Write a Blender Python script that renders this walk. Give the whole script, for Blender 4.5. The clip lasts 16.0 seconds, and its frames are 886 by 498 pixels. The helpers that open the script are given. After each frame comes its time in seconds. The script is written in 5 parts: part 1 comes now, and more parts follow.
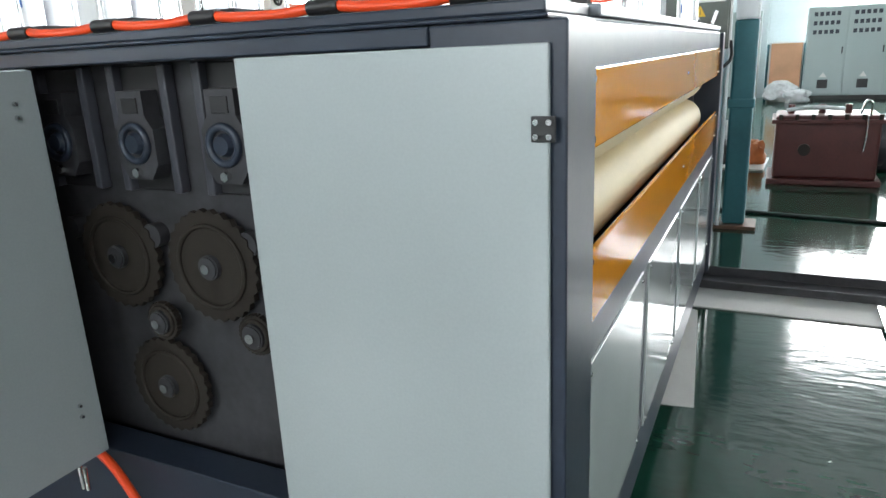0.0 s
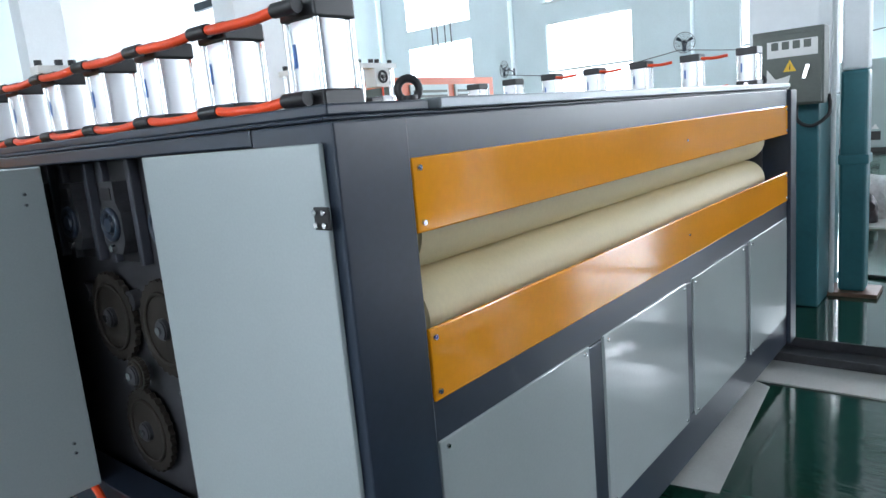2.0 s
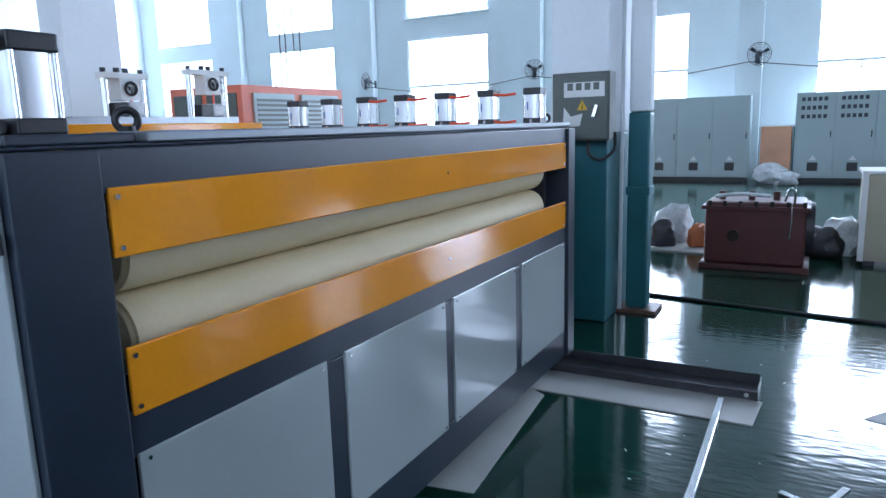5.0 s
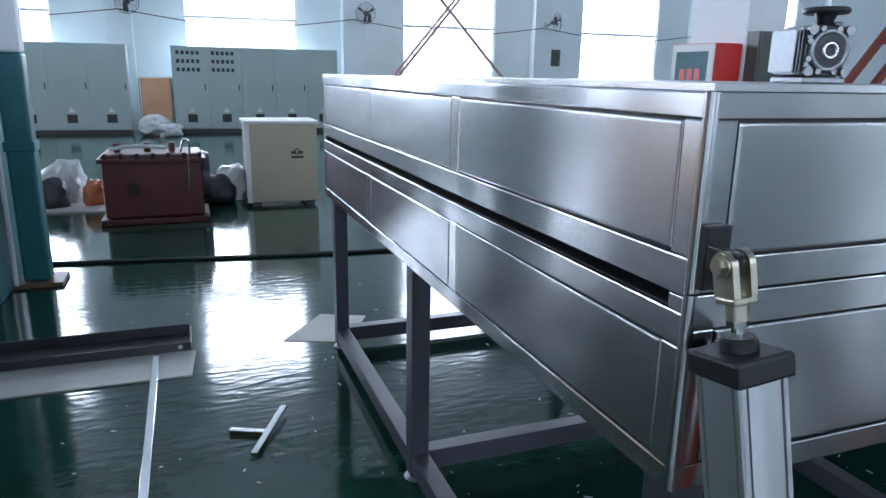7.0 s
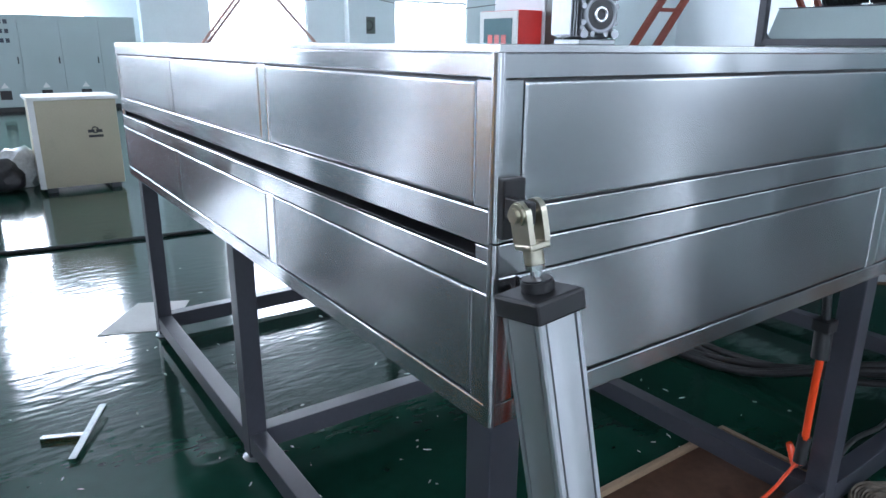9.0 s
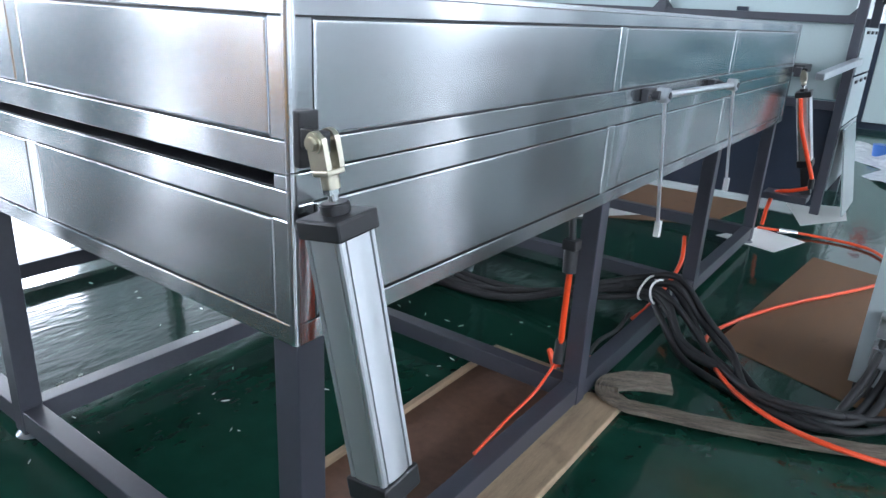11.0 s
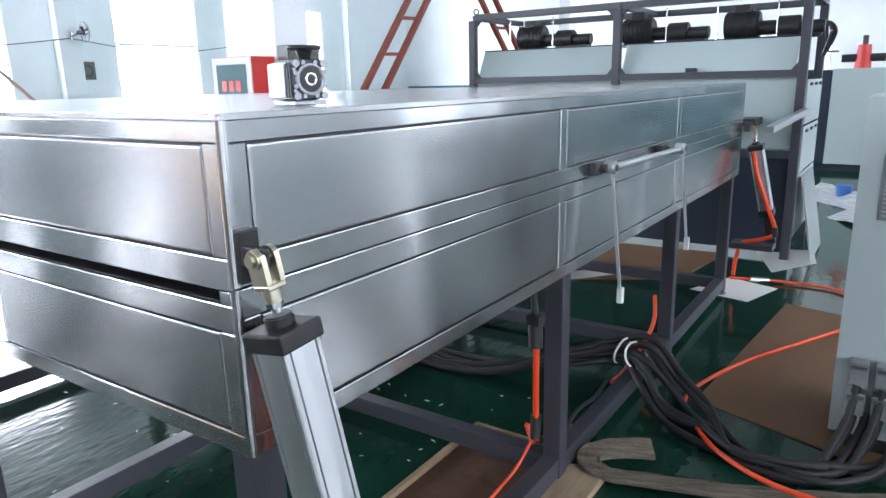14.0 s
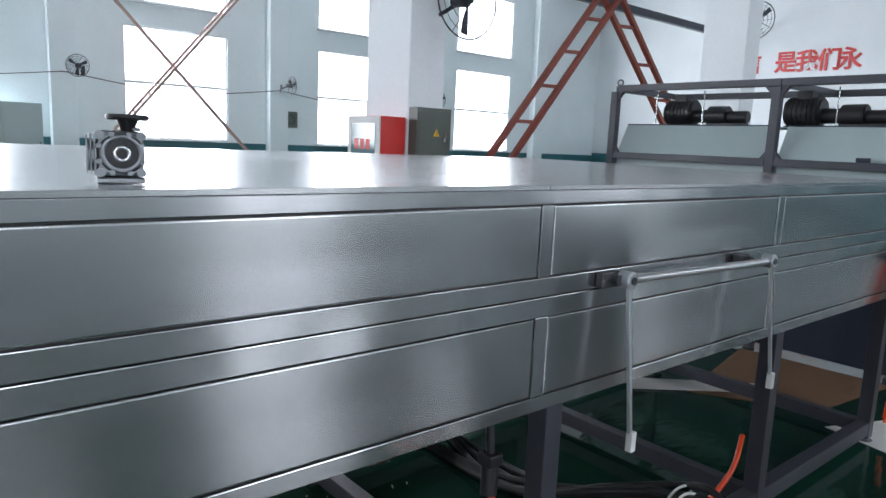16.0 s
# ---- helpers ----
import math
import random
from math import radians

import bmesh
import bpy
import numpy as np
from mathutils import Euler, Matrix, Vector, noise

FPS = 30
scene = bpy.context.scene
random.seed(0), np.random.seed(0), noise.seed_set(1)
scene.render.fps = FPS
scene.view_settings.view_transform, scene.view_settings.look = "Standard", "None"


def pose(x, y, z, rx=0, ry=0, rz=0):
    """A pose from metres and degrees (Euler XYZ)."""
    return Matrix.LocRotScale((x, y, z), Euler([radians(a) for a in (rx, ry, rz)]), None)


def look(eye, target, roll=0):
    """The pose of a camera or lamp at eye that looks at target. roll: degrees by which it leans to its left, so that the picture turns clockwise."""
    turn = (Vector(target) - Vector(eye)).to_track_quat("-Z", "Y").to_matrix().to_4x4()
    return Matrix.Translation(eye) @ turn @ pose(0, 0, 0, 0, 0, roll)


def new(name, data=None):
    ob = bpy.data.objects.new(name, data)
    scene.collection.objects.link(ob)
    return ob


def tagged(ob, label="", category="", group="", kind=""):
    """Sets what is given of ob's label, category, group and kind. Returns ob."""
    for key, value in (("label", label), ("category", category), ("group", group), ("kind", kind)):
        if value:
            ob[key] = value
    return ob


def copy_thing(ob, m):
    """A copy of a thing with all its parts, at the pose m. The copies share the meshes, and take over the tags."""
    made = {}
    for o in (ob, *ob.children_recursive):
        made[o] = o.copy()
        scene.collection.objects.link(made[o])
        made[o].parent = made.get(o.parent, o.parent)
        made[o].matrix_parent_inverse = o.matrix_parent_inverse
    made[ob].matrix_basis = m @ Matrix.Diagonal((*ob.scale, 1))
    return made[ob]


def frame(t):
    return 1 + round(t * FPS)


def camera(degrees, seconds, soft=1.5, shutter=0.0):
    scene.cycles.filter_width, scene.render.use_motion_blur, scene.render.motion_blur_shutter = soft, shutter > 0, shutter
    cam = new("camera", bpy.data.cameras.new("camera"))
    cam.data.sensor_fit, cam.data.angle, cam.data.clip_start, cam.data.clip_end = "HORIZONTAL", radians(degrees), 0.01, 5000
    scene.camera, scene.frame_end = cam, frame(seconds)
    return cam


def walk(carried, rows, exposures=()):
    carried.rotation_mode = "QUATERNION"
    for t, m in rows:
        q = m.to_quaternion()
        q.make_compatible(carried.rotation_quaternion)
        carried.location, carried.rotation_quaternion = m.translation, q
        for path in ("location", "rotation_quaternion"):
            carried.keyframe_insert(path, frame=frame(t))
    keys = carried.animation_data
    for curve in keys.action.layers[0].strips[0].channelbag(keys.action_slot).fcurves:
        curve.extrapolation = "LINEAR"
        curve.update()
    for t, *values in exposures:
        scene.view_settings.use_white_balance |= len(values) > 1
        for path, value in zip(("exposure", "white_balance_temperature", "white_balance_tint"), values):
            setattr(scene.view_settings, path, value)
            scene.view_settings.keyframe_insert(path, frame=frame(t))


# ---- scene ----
cam = camera(66.5, 16.0)
PATH = [
    (0, (-0.439, 2.021, 1.453), (-1.29, 3.745, 0.899), -2.7),
    (0.5, (-0.228, 2.067, 1.456), (-1.263, 3.693, 0.92), -1.9),
    (1, (-0.045, 2.11, 1.468), (-1.109, 3.734, 0.986), -2.3),
    (1.5, (0.049, 2.178, 1.463), (-1.103, 3.761, 1.053), -2.7),
    (2, (0.139, 2.273, 1.473), (-1.128, 3.779, 1.116), -5.2),
    (2.5, (0.263, 2.314, 1.479), (-1.143, 3.684, 1.092), -3.3),
    (3, (0.386, 2.344, 1.481), (-1.083, 3.64, 1.079), -2.7),
    (3.2, (0.42, 2.35, 1.48), (-1.059, 3.64, 1.095), -3.3),
    (5.3, (0.531, 2.357, 1.522), (-0.194, 4.18, 1.131), -1.6),
    (5.5, (0.518, 2.392, 1.522), (-0.034, 4.264, 1.087), -1.6),
    (6, (0.463, 2.439, 1.514), (0.356, 4.376, 1.028), -0.3),
    (6.5, (0.431, 2.454, 1.509), (0.683, 4.374, 1.008), -0.1),
    (7, (0.42, 2.472, 1.498), (1.099, 4.286, 1.002), 1.0),
    (7.5, (0.423, 2.475, 1.496), (1.292, 4.198, 0.969), 0.8),
    (8, (0.428, 2.48, 1.498), (1.433, 4.127, 0.97), 1.2),
    (8.2, (0.438, 2.487, 1.497), (1.459, 4.119, 0.956), 0.6),
    (10.3, (0.432, 2.344, 1.471), (1.731, 3.722, 0.827), 3.5),
    (10.5, (0.418, 2.345, 1.467), (1.756, 3.674, 0.801), 3.8),
    (11, (0.335, 2.373, 1.468), (1.874, 3.462, 0.799), 3.1),
    (11.5, (0.229, 2.422, 1.455), (1.903, 3.308, 0.814), 3.4),
    (12, (0.17, 2.423, 1.464), (1.881, 3.261, 0.855), 3.6),
    (12.5, (0.152, 2.405, 1.471), (1.856, 3.262, 0.869), 3.3),
    (13, (0.153, 2.372, 1.483), (1.834, 3.294, 0.914), 1.3),
    (13.5, (0.214, 2.348, 1.511), (1.874, 3.336, 0.99), 0.6),
    (14, (0.362, 2.292, 1.536), (1.967, 3.386, 1.059), -1.3),
    (14.5, (0.5, 2.22, 1.56), (2.013, 3.435, 1.076), -1.1),
    (15, (0.685, 2.231, 1.561), (2.164, 3.521, 1.173), 1.6),
    (15.5, (0.867, 2.204, 1.586), (2.202, 3.622, 1.132), 0.7),
    (16, (1.088, 2.034, 1.595), (2.36, 3.546, 1.284), 2.5),
]
EXPOSURES = [(0.0, 1.0, 6600, 8), (1.5, 0.85, 6600, 8), (2.5, 0.72, 5450, 10), (3.2, 0.6, 5450, 10), (5.3, 0.3, 5150, 12), (6.3, 0.2, 5300, 12), (7.2, 0.22, 5550, 12), (8.0, 0.48, 5600, 12), (10.3, 1.05, 5800, 12), (11.0, 1.3, 5850, 12), (11.7, 1.55, 5950, 12), (12.5, 1.8, 6050, 13), (13.3, 1.55, 6100, 14), (14.0, 1.2, 6100, 14), (15.0, 0.75, 6000, 14), (16.0, 0.35, 6200, 13)]
walk(cam, [(t, look(eye, target, roll)) for t, eye, target, roll in PATH], EXPOSURES)

# world and daylight -------------------------------------------------
world = bpy.data.worlds.new("sky")
scene.world = world
world.use_nodes = True
wn = world.node_tree.nodes
sky = wn.new("ShaderNodeTexSky")
sky.sky_type, sky.sun_disc = "NISHITA", False
sky.sun_elevation, sky.sun_rotation = radians(40), radians(20)
wn["Background"].inputs["Strength"].default_value = 0.12
world.node_tree.links.new(sky.outputs[0], wn["Background"].inputs["Color"])
sun_data = bpy.data.lights.new("sun", "SUN")
sun_data.energy, sun_data.angle, sun_data.color = 1.0, radians(12), (1, 0.96, 0.9)
sun_ob = new("sun", sun_data)
sun_ob.matrix_world = look((0, 30, 30), (0, 0, 0))

HALL_X0, HALL_X1, HALL_Y0, HALL_Y1, HALL_H = -24.0, 26.5, -9.0, 21.9, 8.2
DAY = (0.95, 0.97, 1.0)


def window_light(name, x, y, z, w, h, turn, watts):
    d = bpy.data.lights.new(name, "AREA")
    d.shape, d.size, d.size_y, d.energy, d.color = "RECTANGLE", w, h, watts, DAY
    new(name, d).matrix_world = pose(x, y, z, 90, 0, turn)


BAY = 5.87
BAYS = [0.47 - 4 * BAY + BAY * i for i in range(9)]
WIN_W = 2.88
for bx in BAYS[:8]:
    window_light("daylight_back", bx + WIN_W / 2, HALL_Y1 + 0.12, 2.85, WIN_W, 3.0, 180, 280)
    window_light("daylight_back_high", bx + WIN_W / 2, HALL_Y1 + 0.12, 6.1, WIN_W, 2.2, 180, 210)
for bx in BAYS[1:8:2]:
    window_light("daylight_front", bx + WIN_W / 2, HALL_Y0 - 0.12, 3.2, WIN_W, 3.6, 0, 34)
# unseen upper south windows, lamps added to brighten ceiling and south-facing sides
for bx in BAYS[:8]:
    window_light("fill_front_high", bx + WIN_W / 2, HALL_Y0 - 0.12, 6.4, WIN_W, 1.8, 0, 78)

# materials ----------------------------------------------------------


def mat(name, color, rough=0.5, metal=0.0, var=0.12, scale=3.0, bump=0.02, fine=60.0, stretch=(1, 1, 1), spec=0.5, coat=0.0, spots=0.0, wave=None, polish=0.25):
    m = bpy.data.materials.new(name)
    m.use_nodes = True
    nt = m.node_tree
    b = nt.nodes["Principled BSDF"]
    b.inputs["Metallic"].default_value = metal
    b.inputs["Specular IOR Level"].default_value = spec
    b.inputs["Coat Weight"].default_value = coat
    tc = nt.nodes.new("ShaderNodeTexCoord")
    mp = nt.nodes.new("ShaderNodeMapping")
    mp.inputs["Scale"].default_value = stretch
    nt.links.new(tc.outputs["Object"], mp.inputs["Vector"])
    n1 = nt.nodes.new("ShaderNodeTexNoise")
    n1.inputs["Scale"].default_value = scale
    n1.inputs["Detail"].default_value = 5
    n2 = nt.nodes.new("ShaderNodeTexNoise")
    n2.inputs["Scale"].default_value = fine
    n2.inputs["Detail"].default_value = 3
    for n in (n1, n2):
        nt.links.new(mp.outputs[0], n.inputs["Vector"])
    mix = nt.nodes.new("ShaderNodeMath")
    mix.operation = "MULTIPLY_ADD"
    mix.inputs[1].default_value = 0.35
    nt.links.new(n2.outputs["Fac"], mix.inputs[0])
    sc = nt.nodes.new("ShaderNodeMath")
    sc.operation = "MULTIPLY"
    sc.inputs[1].default_value = 0.65
    nt.links.new(n1.outputs["Fac"], sc.inputs[0])
    nt.links.new(sc.outputs[0], mix.inputs[2])
    ramp = nt.nodes.new("ShaderNodeValToRGB")
    ramp.color_ramp.elements[0].position, ramp.color_ramp.elements[1].position = 0.3, 0.7
    ramp.color_ramp.elements[0].color = (*[max(0, c * (1 - var)) for c in color], 1)
    ramp.color_ramp.elements[1].color = (*[min(1, c * (1 + var)) for c in color], 1)
    nt.links.new(mix.outputs[0], ramp.inputs[0])
    col = ramp.outputs[0]
    if spots:
        n3 = nt.nodes.new("ShaderNodeTexNoise")
        n3.inputs["Scale"].default_value = 7.0
        n3.inputs["Detail"].default_value = 8
        nt.links.new(tc.outputs["Object"], n3.inputs["Vector"])
        r3 = nt.nodes.new("ShaderNodeValToRGB")
        r3.color_ramp.elements[0].position, r3.color_ramp.elements[1].position = 0.62, 0.7
        nt.links.new(n3.outputs["Fac"], r3.inputs[0])
        k = nt.nodes.new("ShaderNodeMath")
        k.operation = "MULTIPLY"
        k.inputs[1].default_value = spots
        nt.links.new(r3.outputs[0], k.inputs[0])
        mx = nt.nodes.new("ShaderNodeMix")
        mx.data_type = "RGBA"
        mx.inputs["B"].default_value = (*[c * 0.45 for c in color], 1)
        nt.links.new(k.outputs[0], mx.inputs["Factor"])
        nt.links.new(col, mx.inputs["A"])
        col = mx.outputs["Result"]
    nt.links.new(col, b.inputs["Base Color"])
    rr = nt.nodes.new("ShaderNodeMapRange")
    rr.inputs["To Min"].default_value, rr.inputs["To Max"].default_value = max(0.02, rough * (1 - polish)), min(1, rough * (1 + polish))
    nt.links.new(mix.outputs[0], rr.inputs["Value"])
    nt.links.new(rr.outputs[0], b.inputs["Roughness"])
    if bump:
        bp = nt.nodes.new("ShaderNodeBump")
        bp.inputs["Strength"].default_value = min(1, bump * 5)
        bp.inputs["Distance"].default_value = bump * 0.1
        nt.links.new(mix.outputs[0], bp.inputs["Height"])
        nt.links.new(bp.outputs[0], b.inputs["Normal"])
    if wave:
        # slow unevenness of the surface: (scale, depth in metres, stretch)
        wm = nt.nodes.new("ShaderNodeMapping")
        wm.inputs["Scale"].default_value = wave[2] if len(wave) > 2 else (1, 1, 1)
        nt.links.new(tc.outputs["Object"], wm.inputs["Vector"])
        nw = nt.nodes.new("ShaderNodeTexNoise")
        nw.inputs["Scale"].default_value, nw.inputs["Detail"].default_value = wave[0], 1
        nt.links.new(wm.outputs[0], nw.inputs["Vector"])
        bw = nt.nodes.new("ShaderNodeBump")
        bw.inputs["Strength"].default_value, bw.inputs["Distance"].default_value = 1.0, wave[1]
        nt.links.new(nw.outputs["Fac"], bw.inputs["Height"])
        if bump:
            nt.links.new(bp.outputs[0], bw.inputs["Normal"])
        nt.links.new(bw.outputs[0], b.inputs["Normal"])
    return m


def glow(name, color, strength):
    m = bpy.data.materials.new(name)
    m.use_nodes = True
    b = m.node_tree.nodes["Principled BSDF"]
    b.inputs["Base Color"].default_value = (*color, 1)
    b.inputs["Emission Color"].default_value = (*color, 1)
    b.inputs["Emission Strength"].default_value = strength
    return m


M_FLOOR = mat("green_epoxy", (0.0095, 0.046, 0.03), 0.1, 0, 0.3, 1.2, 0.012, 9.0, spec=0.45, spots=0.2, wave=(13.0, 0.0013, (0.6, 1.6, 1)))
M_WALL = mat("pale_wall_paint", (0.79, 0.86, 0.88), 0.7, 0, 0.05, 0.8, 0.02, 25)
M_WHITE = mat("white_wall_paint", (0.84, 0.87, 0.89), 0.7, 0, 0.05, 0.8, 0.02, 25)
M_TEAL = mat("teal_wall_paint", (0.028, 0.14, 0.165), 0.45, 0, 0.15, 2, 0.02, 30, spots=0.2)
M_CEIL = mat("ceiling_paint", (0.46, 0.49, 0.51), 0.8, 0, 0.06, 0.7, 0.02, 20)
M_STEEL = mat("brushed_stainless", (0.53, 0.537, 0.55), 0.225, 1.0, 0.02, 0.7, 0.0, 2.5, (0.5, 0.5, 1), polish=0.04)
M_STEEL2 = mat("brushed_stainless_trim", (0.56, 0.566, 0.578), 0.21, 1.0, 0.02, 0.8, 0.0, 2.5, (0.5, 0.5, 1), wave=(2.6, 0.012), polish=0.04)
M_ROOF = mat("rolled_stainless_roof", (0.62, 0.625, 0.63), 0.24, 1.0, 0.05, 1.6, 0.0, 25, polish=0.2, wave=(3.0, 0.006, (0.4, 2.0, 1)))
for m in (M_STEEL, M_STEEL2):
    # grain runs level along the sheets, so highlights spread up and down
    b = m.node_tree.nodes["Principled BSDF"]
    tg = m.node_tree.nodes.new("ShaderNodeTangent")
    tg.direction_type, tg.axis = "RADIAL", "Z"
    m.node_tree.links.new(tg.outputs[0], b.inputs["Tangent"])
    b.inputs["Anisotropic"].default_value, b.inputs["Anisotropic Rotation"].default_value = 0.68, 0.25
M_DARK = mat("graphite_paint", (0.025, 0.034, 0.053), 0.32, 0, 0.18, 3, 0.008, 70, spec=0.42)
M_DARK2 = mat("oily_black_steel", (0.05, 0.05, 0.056), 0.42, 0.2, 0.35, 6, 0.02, 50, spots=0.4)
M_LEG = mat("grey_leg_paint", (0.05, 0.052, 0.066), 0.4, 0, 0.15, 4, 0.01, 70)
M_GREYDOOR = mat("light_grey_powder_coat", (0.38, 0.42, 0.425), 0.24, 0, 0.06, 1.3, 0.006, 160, spec=0.6, wave=(2.0, 0.008))
M_PANEL = mat("pale_grey_panel_paint", (0.41, 0.45, 0.45), 0.1, 0, 0.05, 2, 0.005, 120, spec=0.9, wave=(2.4, 0.004))
M_ORANGE = mat("orange_gloss_paint", (0.87, 0.33, 0.008), 0.11, 0, 0.07, 2, 0.004, 60, spec=0.4)
M_CREAM = mat("cream_rubber_roller", (0.74, 0.63, 0.39), 0.65, 0, 0.08, 3, 0.006, 90)
M_BLACK = mat("black_plastic", (0.018, 0.018, 0.02), 0.4, 0, 0.2, 6, 0.01, 60)
M_CABLE = mat("black_cable_rubber", (0.014, 0.014, 0.015), 0.6, 0, 0.2, 6, 0.01, 60)
M_ALU = mat("satin_aluminium", (0.7, 0.715, 0.74), 0.33, 0.85, 0.05, 4, 0.003, 160, (6, 6, 1))
M_CAST = mat("cast_aluminium", (0.24, 0.25, 0.265), 0.36, 1.0, 0.12, 9, 0.02, 80)
M_ZINC = mat("yellow_zinc", (0.58, 0.54, 0.43), 0.36, 1.0, 0.12, 12, 0.01, 60)
M_CHROME = mat("bright_steel", (0.72, 0.72, 0.72), 0.14, 1.0, 0.04, 8, 0.002, 90)
M_HOSE = mat("orange_air_hose", (0.85, 0.075, 0.015), 0.35, 0, 0.06, 9, 0.004, 60)
M_BRONZE = mat("oily_sprocket_steel", (0.032, 0.026, 0.021), 0.7, 0.4, 0.35, 9, 0.02, 60, spots=0.4)
M_CABINET = mat("cabinet_grey_enamel", (0.42, 0.5, 0.5), 0.4, 0, 0.06, 1.2, 0.006, 90)
M_CONTROL = mat("pale_blue_grey_enamel", (0.46, 0.52, 0.53), 0.36, 0, 0.04, 1.6, 0.006, 120)
M_RED = mat("brick_red_paint", (0.08, 0.019, 0.017), 0.45, 0, 0.25, 4, 0.02, 40, spots=0.3)
M_REDS = mat("signal_red_paint", (0.6, 0.03, 0.025), 0.35, 0, 0.1, 3, 0.01, 60)
M_RUST = mat("rust_red_ladder_paint", (0.22, 0.05, 0.032), 0.55, 0, 0.25, 5, 0.02, 50)
M_CREAMBOX = mat("cream_enamel", (0.44, 0.4, 0.29), 0.4, 0, 0.08, 2, 0.008, 60, spots=0.1)
M_EBOX = mat("olive_grey_enamel", (0.1, 0.115, 0.1), 0.45, 0, 0.15, 4, 0.01, 60)
M_CARD = mat("brown_cardboard", (0.185, 0.1, 0.05), 0.8, 0, 0.12, 2.5, 0.02, 50, (1, 6, 1), spots=0.25)
M_SHEET = mat("grey_sheet_board", (0.5, 0.5, 0.48), 0.6, 0, 0.1, 4, 0.015, 60)
M_PAPER = mat("white_printed_paper", (0.78, 0.78, 0.76), 0.7, 0, 0.04, 6, 0.004, 60)
M_WOOD = mat("weathered_plank", (0.34, 0.245, 0.155), 0.75, 0, 0.35, 3, 0.05, 40, (1, 9, 9), spots=0.3)
M_RUSTPLATE = mat("brown_rusty_plate", (0.15, 0.08, 0.052), 0.5, 0.1, 0.4, 3, 0.02, 40, spots=0.5)
M_SLEEVE = mat("woven_cable_sleeve", (0.125, 0.1, 0.075), 0.85, 0, 0.8, 6, 0.06, 40)
sm = M_SLEEVE.node_tree.nodes["Mapping"]
sm.vector_type = "TEXTURE"
sm.inputs["Rotation"].default_value = (0, 0, radians(-65))
sm.inputs["Scale"].default_value = (1, 0.09, 0.09)
M_YELLOW = mat("warning_yellow", (0.8, 0.5, 0.03), 0.5, 0, 0.05, 5, 0.0)
M_BLUE = mat("blue_label", (0.04, 0.13, 0.4), 0.4, 0, 0.08, 5, 0.0)
M_GLASS = mat("dark_glass", (0.12, 0.2, 0.22), 0.08, 0, 0.1, 2, 0.0)
M_SKY = glow("bright_daylight", (0.95, 0.98, 1.0), 2.2)
M_FRAME = mat("white_window_frame", (0.72, 0.75, 0.76), 0.5, 0, 0.05, 3, 0.0)
M_WRAP = mat("crumpled_plastic_wrap", (0.55, 0.57, 0.58), 0.25, 0, 0.25, 12, 0.15, 40)
M_ORANGEDARK = mat("dull_orange_casting", (0.5, 0.16, 0.05), 0.5, 0, 0.25, 8, 0.03, 50)

# helpers ------------------------------------------------------------


def finish(name, bm, material, parent=None, label="", smooth=False):
    me = bpy.data.meshes.new(name)
    bmesh.ops.recalc_face_normals(bm, faces=bm.faces)
    bm.to_mesh(me)
    bm.free()
    if smooth:
        for p in me.polygons:
            p.use_smooth = True
        me.set_sharp_from_angle(angle=radians(38))
    me.materials.append(material)
    ob = new(name, me)
    if parent is not None:
        ob.parent = parent
    if label:
        ob["label"] = label
    return ob


def part(name, bm, material, parent, label="", smooth=False):
    return finish(name, bm, material, parent, label, smooth)


def thing(name, x, y, z, label, category, group="", kind="", rz=0):
    ob = new(name)
    ob.empty_display_size = 0.1
    ob.matrix_basis = pose(x, y, z, 0, 0, rz)
    return tagged(ob, label, category, group, kind)


def box_bm(x0, y0, z0, x1, y1, z1, bevel=0.003, bm=None):
    own = bm is None
    bm = bmesh.new() if own else bm
    m = Matrix.Translation(((x0 + x1) / 2, (y0 + y1) / 2, (z0 + z1) / 2)) @ Matrix.Diagonal((abs(x1 - x0), abs(y1 - y0), abs(z1 - z0), 1))
    r = bmesh.ops.create_cube(bm, size=1, matrix=m)
    if bevel:
        es = list({e for v in r["verts"] for e in v.link_edges})
        bmesh.ops.bevel(bm, geom=es, offset=min(bevel, 0.45 * min(abs(x1 - x0), abs(y1 - y0), abs(z1 - z0))), segments=2, affect="EDGES", profile=0.5)
    return bm


def box(name, lo, hi, material, parent, label="", bevel=0.003):
    return part(name, box_bm(*lo, *hi, bevel), material, parent, label)


def cyl_bm(a, b, r, r2=None, seg=24, bm=None, bevel=0.0):
    bm = bm or bmesh.new()
    a, b = Vector(a), Vector(b)
    d = b - a
    m = Matrix.Translation((a + b) / 2) @ d.to_track_quat("Z", "Y").to_matrix().to_4x4()
    r_ = bmesh.ops.create_cone(bm, cap_ends=True, segments=seg, radius1=r, radius2=r if r2 is None else r2, depth=d.length, matrix=m)
    if bevel:
        es = list({e for v in r_["verts"] for e in v.link_edges if abs((e.verts[0].co - e.verts[1].co).normalized().dot(d.normalized())) < 0.3})
        bmesh.ops.bevel(bm, geom=es, offset=bevel, segments=2, affect="EDGES")
    return bm


def cyl(name, a, b, r, material, parent, label="", seg=24, r2=None, bevel=0.0):
    return part(name, cyl_bm(a, b, r, r2, seg, None, bevel), material, parent, label, True)


